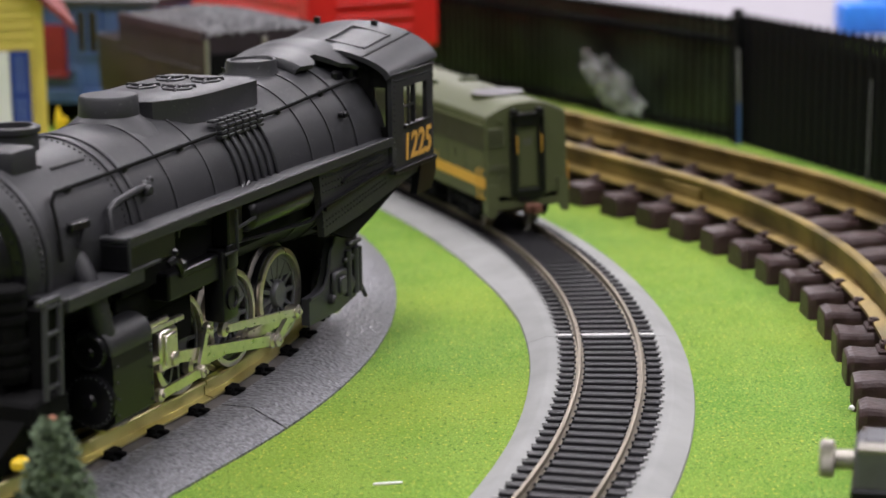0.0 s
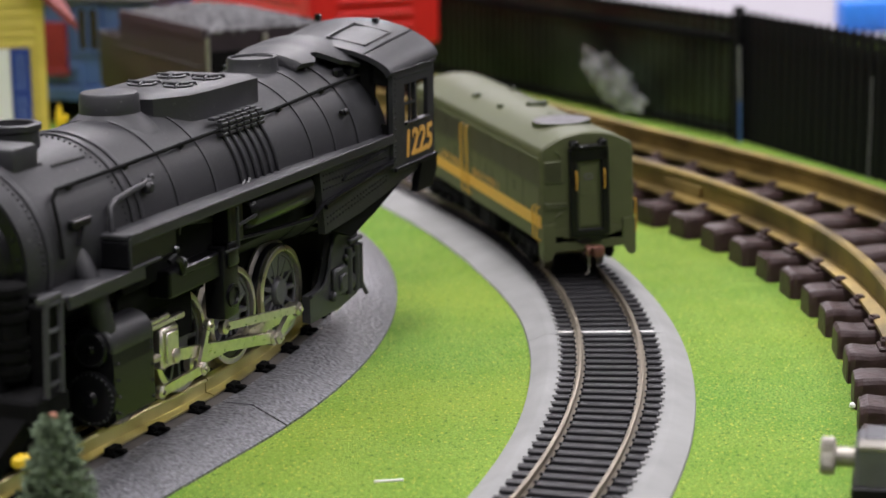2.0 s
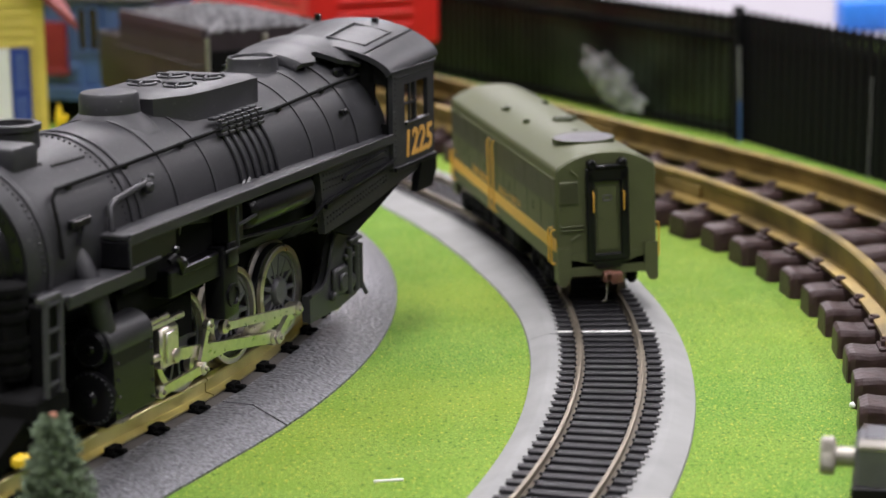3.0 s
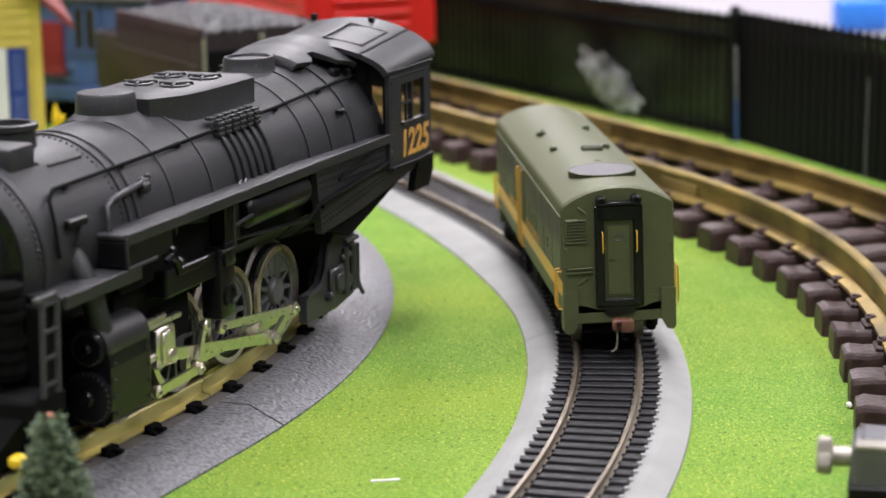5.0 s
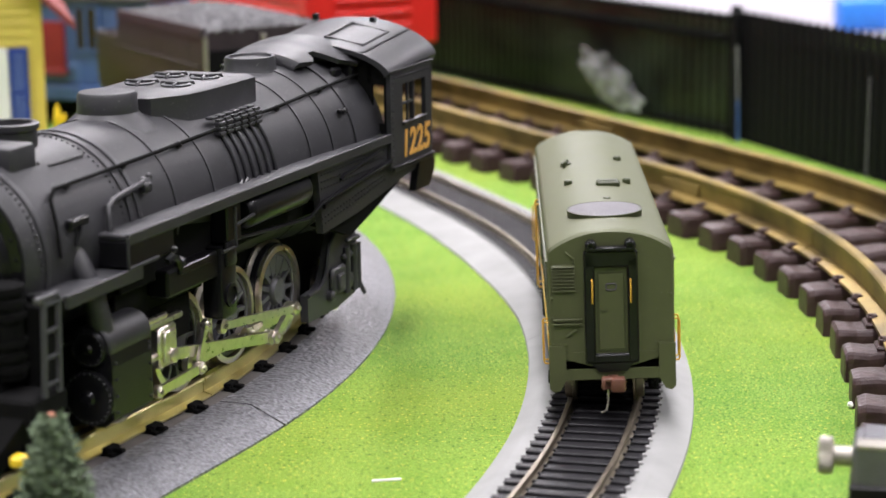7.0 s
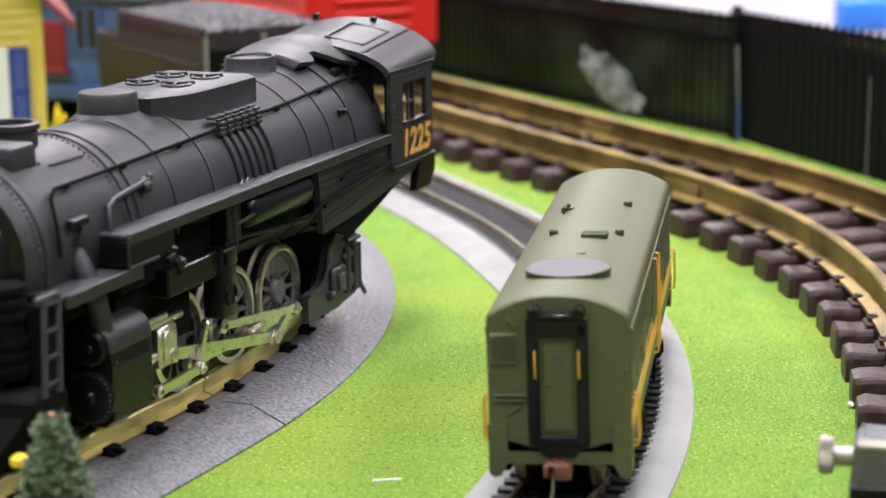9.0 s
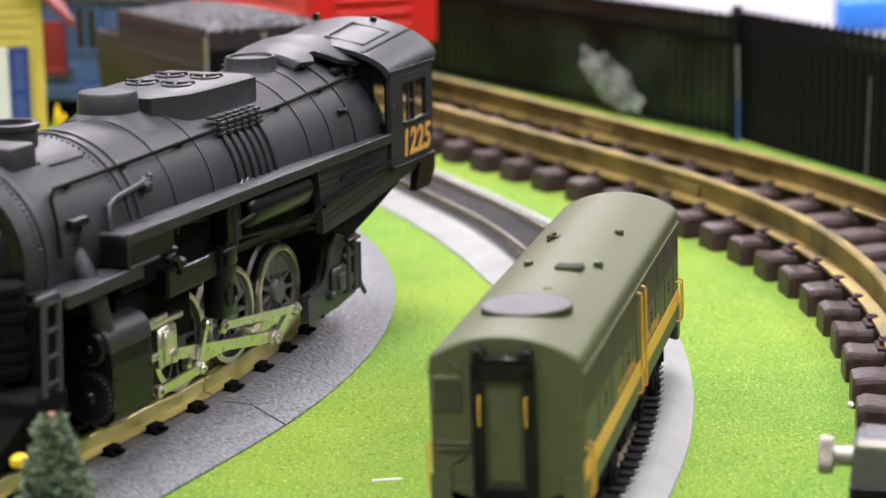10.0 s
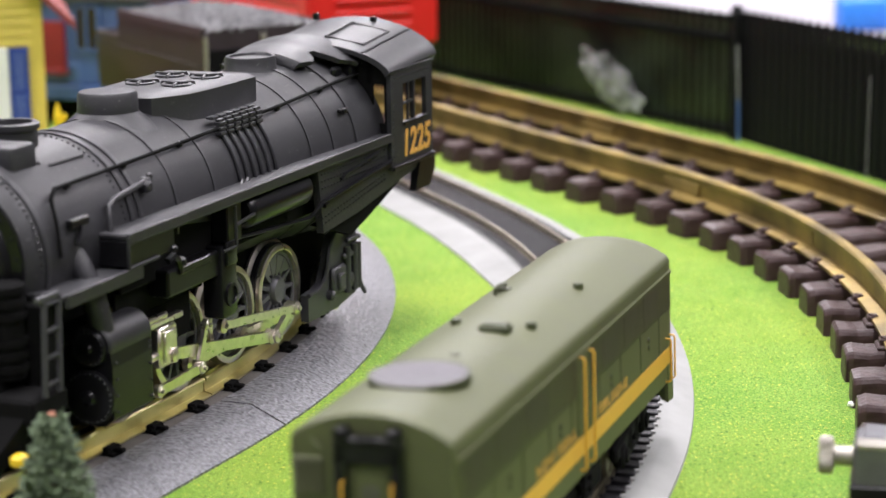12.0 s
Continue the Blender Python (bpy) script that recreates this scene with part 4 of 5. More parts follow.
        # hanger and link of the valve gear
        m = Mesh().box(44.5, 53, s * 22, s * 28.2, 30, 49.4, 1.0, 2).box(46, 51.6, s * 28.0, s * 29.2, 44, 50.4, 0.6, 2)
        part("gear_bracket", Mesh().box(51, 79, s * 21, s * 27.0, 41.6, 48.6, 0.7, 2).box(58, 74, s * 26.6, s * 28.0, 46.6, 48.8, 0.4), BLACK_GLOSS, loco, "black box that carries the valve gear", smooth=False)
        part("hanger_plate", Mesh().box(42, 50, s * 23.6, s * 28.6, 49.6, 60.4, 0.4), BLACK_GLOSS, loco, smooth=False)
        m.lathe((48.8, s * 28.0, 36), (0, s, 0), [(0, 3.2), (0.9, 3.2), (1.0, 2.4), (0.4, 2.2), (0.4, 0.2)], 18)
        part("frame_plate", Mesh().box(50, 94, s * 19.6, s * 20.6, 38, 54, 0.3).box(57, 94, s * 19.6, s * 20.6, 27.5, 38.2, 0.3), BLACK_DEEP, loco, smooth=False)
        part("gear_hanger", m, BLACK_GLOSS, loco, "black valve gear bracket")
        m = Mesh().tube([(48.5, s * 30.2, 59.6), (48.5, s * 30.2, 49), (56, s * 30.2, 49)], 0.5, 6).tube([(48.5, s * 30.2, 54.6), (38, s * 30.2, 55.6)], 0.5, 6)
        part("step_bracket", m, BLACK, loco)
        k = Mesh().tube([(86, s * 31, 53), (84, s * 31.4, 54), (81, s * 31.2, 52.4), (79.5, s * 31, 50)], 0.9, 6).ball((79.5, s * 31, 51.5), 1.6, 1).ball((83, s * 31.2, 55.5), 1.1, 1)
        part("whistle_valve", k, BLACK_GLOSS, loco)
    # cab
    sides = {}
    for s in (1, -0.81):
        cab = Mesh()
        y0, y1 = s * 29.6, s * 31.0
        cab.box(-84.6, -52, y0, y1, 51.6, 65.4).box(-84.6, -52, y0, y1, 77.2, 82.5 if s > 0 else 80.0)
        cab.box(-61.2, -52, y0, y1, 65.4, 77.2).box(-84.6, -79.4, y0, y1, 65.4, 77.2)
        cab.box(-70.6, -69.6, y0, y1, 65.4, 77.2)
        sides[s] = part("cab_side", cab, BLACK, loco, "black cab side with window openings", smooth=False)
    c = sides[1]
    m = Mesh()
    arch = [(y, 82.3 + 11.0 * (1 - (y / 31.2) ** 2) ** 0.60) for y in [31.2 * math.sin(math.pi / 2 * i / 12) for i in range(-12, 13)]]
    arch = [(y if y > 0 else y * 0.81, z - 0.065 * max(0.0, 12 - y)) for y, z in arch]
    roof_z = lambda x, z: 81.6 + (-50 - x) * 0.045 + (z - 82.3) * (0.80 + (-50 - x) * 0.0066)
    seam = [arch[18], (arch[18][0] + 0.5, arch[18][1] - 0.26)]
    outer = [(y * 1.012, z + 0.2) for y, z in arch]
    inner = [(y * 0.965, z - 1.3) for y, z in reversed(arch)]
    m.loft([[(x, y, roof_z(x, z)) for y, z in outer + inner] for x in (-49.6, -50.2, -68, -86.4, -87.2)])
    roof = part("cab_roof", m, BLACK, loco, "rounded black cab roof")
    m = Mesh()
    front = [(y, z - 0.7) for y, z in arch]
    m.loft([[(x, y, roof_z(x, z) if z > 63 else z) for y, z in [(-25, 62)] + [q for q in front if abs(q[0]) < 25.2] + [(25, 62)]] for x in (-52.4, -53.4)])
    for s in (1, -0.81):
        # Frame coloured near-black so that it passes for the shaded opening.
        part("cab_front_frame", Mesh().prism([(-53.4, s * y, z) for y, z in ((23, 52), (30, 52), (30, 84), (23, 84), (23, 78), (28.6, 78), (28.6, 66), (23, 66))], (1, 0, 0)), BLACK_DEEP, loco, "frame beside the boiler, near-black for the shaded opening", smooth=False)
    # Wall colour carries the shade of the cab's inside.
    part("cab_front", m, BLACK_DEEP, loco, "cab front wall, near-black for the shaded opening")
    part("roof_seam", Mesh().loft([[(x, y * 1.012, roof_z(x, z) + 0.45) for y, z in seam] + [(x, y * 1.012, roof_z(x, z) - 0.4) for y, z in reversed(seam)] for x in (-50, -86.8)]), BLACK_GLOSS, roof)
    m = Mesh()
    for x0, x1, y0, y1 in ((-77, -57, 7, 7.6), (-77, -57, 19.4, 20), (-57.6, -57, 7, 20), (-77, -76.4, 7, 20)):
        m.loft([[(x0, y, roof_z(x0, 82.3 + 11.0 * (1 - (y / 31.2) ** 2) ** 0.60) + h) for y, h in ((y0, 0), (y1, 0), (y1, 0.7), (y0, 0.7))], [(x1, y, roof_z(x1, 82.3 + 11.0 * (1 - (y / 31.2) ** 2) ** 0.60) + h) for y, h in ((y0, 0), (y1, 0), (y1, 0.7), (y0, 0.7))]])
    part("roof_hatch", m, BLACK, roof, "sliding hatch frame on the cab roof", smooth=False)
    for x, y in ((-83, 12), (-83, -8)):
        z = roof_z(x, 82.3 + 11.0 * (1 - (y / 31.2) ** 2) ** 0.60)
        part("roof_lug", Mesh().box(x - 1.0, x + 1.0, y - 0.9, y + 0.9, z - 0.6, z + 1.6, 0.2), BLACK_GLOSS, roof, smooth=False)
    for s in (1, -0.81):
        m = Mesh()
        m.box(-66.2, -65.4, s * 30.2, s * 30.9, 65.4, 77.2).box(-69.6, -61.2, s * 30.2, s * 30.9, 70.8, 71.5)
        part("window_bar", m, BLACK, sides[s], smooth=False)
        part("window_sill", Mesh().box(-79.8, -60.6, s * 31.0, s * 31.9, 64.6, 65.6, 0.2), BLACK_GLOSS, sides[s], smooth=False)
        part("rain_gutter", Mesh().box(-85.2, -50.4, s * 30.8, s * 31.7, 81.6, 82.4, 0.2), BLACK_GLOSS, sides[s], smooth=False)
        part("bottom_strip", Mesh().box(-85.4, -52.4, s * 30.9, s * 31.9, 51.4, 52.8, 0.2), BLACK_GLOSS, sides[s], smooth=False)
        m = rivets(Mesh(), seg_pts((-53.6, s * 31, 54), (-53.6, s * 31, 80), 16) + seg_pts((-84, s * 31, 54), (-84, s * 31, 80), 16) + seg_pts((-55, s * 31, 79.6), (-82, s * 31, 79.6), 14), 0.4, (0, s, 0))
        part("rivet_strip", m, BLACK, sides[s])
        part("lower_cab_pan", Mesh().prism([(-76, s * 28, 52), (-88, s * 28, 52), (-88, s * 28, 47), (-84, s * 28, 42), (-72, s * 28, 42)], (0, s * 2.4, 0)), BLACK_GLOSS, loco, smooth=False)
    # number on the cab side
    cu = bpy.data.curves.new("cab_number", "FONT")
    cu.body, cu.size, cu.extrude, cu.align_x = "1225", 0.0104, 0.00012, "CENTER"
    cu.space_character, cu.offset, cu.shear = 1.0, 0.00022, 0.12
    tmp = new("cab_number_curve", cu)
    me = bpy.data.meshes.new_from_object(tmp)
    bpy.data.objects.remove(tmp)
    me.materials.append(LETTER)
    num = new("cab_number", me)
    num.parent = c
    num.matrix_basis = Matrix.Translation((-0.0712, 0.03112, 0.0548)) @ Matrix.Rotation(math.pi, 4, "Z") @ Matrix.Rotation(math.pi / 2, 4, "X") @ Matrix.Diagonal((1.08, 1.10, 1, 1))
    tagged(num, "gold number 1225")
    # chassis
    part("chassis", Mesh().box(-60, 128, -12, 12, 13, 46, 1.0).box(-50, 100, -20, 20, 44, 60, 1.0), BLACK_DEEP, loco, "black chassis block", smooth=False)
    part("cab_floor", Mesh().box(-86, -50, -29, 29, 49.5, 51.4, 0.3), BLACK_DEEP, loco, smooth=False)
    # front end: pilot beam, pumps, leading truck
    part("pilot_beam", Mesh().box(131, 146, -30, 30, 28, 34, 0.8).prism([(146, -28, 30), (146, 28, 30), (158, 20, 14), (158, -20, 14)], (-6, 0, -2)), BLACK_DEEP, loco, "black front beam and pilot", smooth=False)
    # Added filler: closes the gap where grass showed through, dark as shade.
    part("front_filler", Mesh().box(126, 134, -26, 26, 30, 52.5, 0.5), BLACK_DEEP, loco, "near-black filler plate below the smokebox", smooth=False)
    for y in (-20, 20):
        pr = [(0, 4.0), (0.6, 4.5)]
        for z in (2, 5, 8, 14, 17, 20):
            pr += [(z, 4.5), (z, 5.1), (z + 1.6, 5.1), (z + 1.6, 4.5)]
        m = Mesh().lathe((137, y * 0.9, 36), (0, 0, 1), pr + [(22, 4.0)], 20)
        part("air_pump", m, BLACK_DEEP, loco, "ribbed black air pump")
    for s in (1, -1):
        w = Mesh().lathe((122, s * 14.5, 18.5), (0, s, 0), [(0, 8.6), (1.0, 8.6), (1.2, 7.6), (4.2, 7.4), (4.3, 5.6), (3.4, 5.2), (3.4, 0.2)], 28)
        part("leading_wheel", w, BLACK_GLOSS, loco, "small leading wheel")
        w = Mesh().lathe((-36, s * 14.5, 19.0), (0, s, 0), [(0, 9.0), (1.0, 9.0), (1.2, 8.0), (4.2, 7.8), (4.3, 6), (3.4, 5.6), (3.4, 0.2)], 28)
        part("trailing_wheel", w, NICKEL, loco, "small trailing wheel")
    # driving wheels
    R = 13.6
    spoke = Mesh().prism([(3.6, -1.15, 0.7), (11.4, -1.15, 0.45), (11.4, -1.15, -0.45), (3.6, -1.15, -0.7)], (0, 2.3, 0)).data("spoke", WHEEL_GREY, False)
    for i, f in enumerate((-1.0, 28.5, 58.0, 87.5)):
        for s in (1, -1):
            ty = Mesh()
            prof = [(0, R + 1.4), (0.8, R + 1.5), (1.2, R + 0.5), (1.5, R), (4.6, R - 0.2), (4.8, R - 0.6), (4.8, R - 1.9), (0.2, R - 2.1)]
            ty.lathe((f, s * 12.9, 24.9), (0, s, 0), prof, 48, cap=False)
            wh = part("driving_wheel", ty, NICKEL, loco, "driving wheel with a bright nickel tyre")
            if i == 0:
                part("traction_tyre", Mesh().lathe((f, s * 12.9, 24.9), (0, s, 0), [(1.5, R), (1.6, R + 0.3), (3.3, R + 0.2), (3.5, R - 0.1)], 48, cap=False), BLACK_GLOSS, wh, "dark rubber traction tyre")
            # Near-black disc puts the shade between the spokes into colour.
            part("wheel_gap_shade", Mesh().lathe((f, s * 13.0, 24.9), (0, s, 0), [(0, R - 1.9), (0.8, R - 1.9), (0.8, 0.1)], 32), BLACK_DEEP, wh, "near-black disc for the shade behind the spokes")
            ce = Mesh().lathe((f, s * 13.4, 24.9), (0, s, 0), [(0, R - 3.4), (0, R - 1.9), (3.0, R - 1.9), (3.2, R - 2.2), (3.2, R - 3.2), (2.8, R - 3.4)], 40, cap=False)
            ce.lathe((f, s * 13.4, 24.9), (0, s, 0), [(0, 4.6), (3.0, 4.4), (3.8, 3.8), (4.2, 3.4), (4.4, 1.6), (4.4, 0.1)], 28)
            ce.prism([(f + 11.2 * math.cos(a), s * 14, 24.9 + 11.2 * math.sin(a)) for a in [math.pi * (0.16 + 0.72 * k / 10) for k in range(11)]], (0, s * 2.2, 0))
            part("wheel_centre", ce, WHEEL_GREY, wh, "grey spoked wheel centre")
            for j in range(13):
                a = 2 * math.pi * j / 13 + 0.2
                piece("spoke", spoke, wh, Matrix.Translation((f * MM, s * 15.2 * MM, 24.9 * MM)) @ Matrix.Rotation(a, 4, "Y"))
    # rods
    for s in (1, -1):
        def bar(p, q, h, y, t=1.3, ends=2.6):
            p, q = Vector(p), Vector(q)
            d = (q - p).normalized()
            n = Vector((-d.z, 0, d.x)) * h / 2
            m = Mesh()
            P = lambda v: (v.x, s * y, v.z)
            m.prism([P(p + n), P(q + n), P(q - n), P(p - n)], (0, s * t, 0))
            for e in (p, q):
                m.lathe((e.x, s * (y - 0.3), e.z), (0, s, 0), [(0, ends), (t + 0.5, ends), (t + 0.9, ends * 0.7), (t + 0.9, ends * 0.4), (t + 1.6, ends * 0.35), (t + 1.7, 0.1)], 18)
            return m
        part("side_rod", bar((-3, 0, 18.6), (26.5, 0, 18.6), 3.0, 18.6), NICKEL, loco, "nickel side rod")
        part("side_rod", bar((26.5, 0, 18.6), (56, 0, 18.6), 3.0, 18.6), NICKEL, loco, "nickel side rod")
        part("main_rod", bar((15.5, 0, 15.8), (71, 0, 25.0), 3.0, 21.6, 1.4, 2.2), NICKEL, loco, "nickel main rod")
        part("eccentric_rod", bar((4, 0, 21.6), (47.5, 0, 26.9), 2.2, 24.2, 1.0, 2.0), NICKEL, loco, "nickel eccentric rod")
        part("return_crank", bar((4, 0, 21.6), (14, 0, 15.6), 2.4, 22.6, 1.4, 1.9), NICKEL, loco, "nickel return crank")
        m = Mesh().box(68.5, 77.5, s * 20, s * 23.0, 22.6, 33.2, 0.6).box(70, 76, s * 22.8, s * 23.8, 24, 32, 0.3)
        m.lathe((72, s * 23.6, 25.2), (0, s, 0), [(0, 1.9), (0.8, 1.9), (1.2, 1.2)], 14)
        part("crosshead", m, NICKEL, loco, "nickel crosshead")
        part("piston_rod", Mesh().cyl((72, s * 21.6, 26.0), (95, s * 21.6, 26.0), 1.15, 12).cyl((72, s * 21.6, 35.6), (95, s * 21.6, 35.6), 0.9, 12), NICKEL, loco, "nickel piston rod and guide")
        part("slide_bar", Mesh().box(64, 95, s * 20.6, s * 22.4, 33.4, 34.8, 0.2), NICKEL, loco, smooth=False)
        part("combination_lever", bar((82, 0, 18.4), (60, 0, 18.8), 2.4, 24.2, 1.0, 1.7), NICKEL, loco, "nickel combination lever")
        part("union_link", bar((60, 0, 18.8), (55, 0, 29.0), 1.8, 23.4, 1.0, 1.5), NICKEL, loco)
    part("front_coupler", Mesh().box(146, 150, 25.5, 29.0, 19.5, 22.5, 0.8), HYDRANT, loco, "yellow plastic piece at the front beam", smooth=False)
    return loco


steam_locomotive()


# ---- tender with coal, on the three-rail track behind the cab ----
def tender():
    # front end near the cab, on the bend
    t = thing("tender", "brownish black coal tender, coupled behind the cab", "tender", Matrix.Translation((-0.100, 0.922, 0)) @ Matrix.Rotation(radians(-61), 4, "Z"))
    m = Mesh()
    sec = [(-28, 30), (-29, 34), (-29, 60), (-28, 66), (-24, 68.5), (24, 68.5), (28, 66), (29, 60), (29, 34), (28, 30)]
    m.loft([[(x, y, z) for y, z in sec] for x in (-48, -46, 52, 54)])
    b = part("tank", m, TENDER_BLACK, t, "brownish black riveted tank")
    part("frame", Mesh().box(-78, 60, -27, 27, 22, 30, 1).box(-78, -48, -28.5, 28.5, 30, 55, 1.2), TENDER_BLACK, t, "black tender frame and rear tank", smooth=False)
    part("deck_rim", Mesh().box(-78, -48, -28.8, -27.2, 54, 57, 0.3).box(-78, -48, 27.2, 28.8, 54, 57, 0.3).box(-78.4, -76.8, -28.8, 28.8, 54, 57, 0.3), TENDER_BLACK, t, smooth=False)
    r = Mesh()
    for s in (-1, 1):
        for x in (-8, 12, 38):
            for i in range(11):
                r.ball((x, s * 29.1, 36 + i * 2.5), 0.5, 1)
    part("rivet_strip", r, TENDER_BLACK, b)
    for s in (-1, 1):
        part("side_rail", Mesh().tube([(-48, s * 29.6, 53), (0, s * 29.6, 53.2), (50, s * 29.6, 53)], 0.5, 6), TENDER_BLACK, b)
        part("grab_rail", Mesh().tube([(55, s * 28.4, 63), (56, s * 28.6, 66), (56, s * 28.6, 46)], 0.9, 6), CHROME, t, "pale grab rail at the tender front")
        part("coping", Mesh().loft([[(x, s * (27.5 + d * 0.4), 66 + d), (x, s * (29.2 + d * 0.2), 65 + d), (x, s * (28.6), 69.2), (x, s * 27.0, 69.5)] for x, d in ((-48, 0), (52, 0))]), TENDER_BLACK, b, smooth=False)
    # Solid plate, near-black in place of the front opening's shade.
    part("front_opening_shade", Mesh().box(53.5, 55, -28, 28, 30, 60, 0.3), BLACK_DEEP, t, "near-black plate for the shade in the front opening", smooth=False)
    part("front_post", Mesh().box(54, 56.5, -3, -1.2, 46, 66, 0.3), CHROME, t, smooth=False)
    # coal: an uneven heap of many lumps
    rng = random.Random(3)
    m = Mesh()
    n = 26
    rows = []
    for i in range(n + 1):
        x = -46 + 100 * i / n
        rows.append([(x, -26 + 52 * j / 12, 67.6 + 4.2 * (1 - ((j - 6) / 6) ** 2) * (1 - ((i - n / 2) / (n / 2)) ** 4) + rng.uniform(-0.5, 0.5)) for j in range(13)])
    m.loft(rows, closed=False)
    heap = part("coal_heap", m, COAL, t, "heap of grey-black coal")
    verts, faces = [], []
    for k in range(2600):
        x, y = rng.uniform(-47, 54), rng.uniform(-26, 26)
        z = 68.0 + 4.2 * (1 - (y / 26) ** 2) * (1 - ((x - 4) / 50) ** 4)
        r = rng.uniform(0.7, 1.7)
        e = Euler((rng.uniform(0, 6), rng.uniform(0, 6), rng.uniform(0, 6))).to_matrix()
        o = len(verts)
        for v in ((1, 0, 0), (-1, 0, 0), (0, 0.8, 0), (0, -0.9, 0), (0, 0, 0.7), (0, 0, -0.6)):
            p = e @ Vector(v) * r * rng.uniform(0.7, 1.2) + Vector((x, y, z))
            verts.append(p * MM)
        for f in ((0, 2, 4), (2, 1, 4), (1, 3, 4), (3, 0, 4), (2, 0, 5), (1, 2, 5), (3, 1, 5), (0, 3, 5)):
            faces.append(tuple(o + q for q in f))
    me = bpy.data.meshes.new("coal")
    me.from_pydata(verts, [], faces)
    me.materials.append(COAL)
    lumps = new("coal", me)
    lumps.parent = heap
    tagged(lumps, "loose coal lumps", kind="stuff")
    for x in (-55, -38, 28, 45):
        for s in (-1, 1):
            part("wheel", Mesh().lathe((x, s * 14, 18.6), (0, s, 0), [(0, 8.8), (1, 8.8), (1.2, 7.6), (4.4, 7.4), (4.4, 0.2)], 20), BLACK_DEEP, t)
    for x in (-46.5, 36.5):
        part("bogie_frame", Mesh().box(x - 18, x + 18, -22, -19, 13, 22, 1).box(x - 18, x + 18, 19, 22, 13, 22, 1), BLACK_DEEP, t, smooth=False)
    return t


tender()


# ---- yellow house with blue shutters ----
def house():
    t = thing("yellow_house", "yellow clapboard toy house with blue shutters and red roof", "model house", Matrix.Translation((-0.1735, 0.897, 0)) @ Matrix.Rotation(radians(13), 4, "Z"))
    w, d, e, p = 92.0, 110.0, 80.0, 124.0
    part("wall", Mesh().prism([(-w, 0, 0), (0, 0, 0), (0, 0, e), (-w / 2, 0, p), (-w, 0, e)], (0, d, 0)), HOUSE_YELLOW, t, "yellow wall", smooth=False)
    z = 1.0
    while z < p - 4:
        x1 = 0 if z < e else -(z - e) * (w / 2) / (p - e)
        m = Mesh().prism([(-w - x1, -0.9, z), (-w - x1, -0.1, z + 4.3), (-w - x1, 0.05, z + 4.3), (-w - x1, 0.05, z)], (w + 2 * x1, 0, 0))
        part("clapboard", m, HOUSE_YELLOW, t, smooth=False)
        z += 4.45
    z = 1.0
    cl = Mesh().prism([(0.9, 0, 0), (0.1, 0, 4.3), (-0.05, 0, 4.3), (-0.05, 0, 0)], (0, d, 0)).data("clapboard", HOUSE_YELLOW, False)
    while z < e - 4:
        piece("clapboard", cl, t, Matrix.Translation((0, 0, z * MM)))
        z += 4.45
    part("corner_board", Mesh().box(-3.4, 0.9, -1.5, 1.5, 0, e, 0.3), HOUSE_YELLOW, t, smooth=False)
    for s, name in ((1, "roof"), (-1, "roof")):
        if s > 0:
            pts = [(-w / 2, -9, p + 3), (14.5, -9, e - 10.9), (14.5, -9, e - 14), (-w / 2, -9, p - 0.2)]
        else:
            pts = [(-w / 2, -9, p + 3), (-w - 14.5, -9, e - 10.9), (-w - 14.5, -9, e - 14), (-w / 2, -9, p - 0.2)]
        part(name, Mesh().prism(pts, (0, d + 18, 0)), ROOF_RED, t, "dull red roof slope", smooth=False)
    wd = part("window", Mesh().box(-58, -14.4, -2.2, -0.4, 20, 58.5, 0.4), WHITE, t, "white window", smooth=False)
    part("pane", Mesh().box(-54, -18, -2.6, -2.2, 24, 55), WHITE, wd, smooth=False)
    sh = part("shutter", Mesh().box(-14.2, -5.8, -2.4, -0.6, 20.5, 58.5, 0.4), BLUE_DARK, t, "dark blue louvred shutter", smooth=False)
    m = Mesh()
    for i in range(14):
        for z0 in (22.4, 40.8):
            m.box(-12.4, -7.6, -2.7, -2.3, z0 + i * 1.15, z0 + i * 1.15 + 0.38)
    part("slat", m, SHUTTER_LINE, sh, "pale edged shutter slats", smooth=False)
    return t


house()


# ---- small yellow hydrant by the house ----
def hydrant():
    t = thing("yellow_hydrant", "small yellow plastic hydrant beside the house", "hydrant", Matrix.Translation((-0.1625, 0.868, 0)) @ Matrix.Diagonal((0.6, 0.6, 1.10, 1)))
    part("barrel", Mesh().lathe((0, 0, 0), (0, 0, 1), [(0, 3.4), (1.5, 3.4), (1.6, 2.4), (26, 2.2), (27, 2.9), (29, 2.9), (31, 2.4), (33.5, 1.0), (34.5, 0.6)], 16), HYDRANT, t)
    part("nozzle", Mesh().tube([(0, 0, 25), (3.0, -1, 25.5), (4.2, -1.2, 28), (5.4, -1.4, 30)], 1.5, 10), HYDRANT, t)
    part("nozzle", Mesh().tube([(0, 0, 24), (-2.6, -1, 23.5), (-3.6, -1.4, 21)], 1.5, 10), HYDRANT, t)
    return t


hydrant()


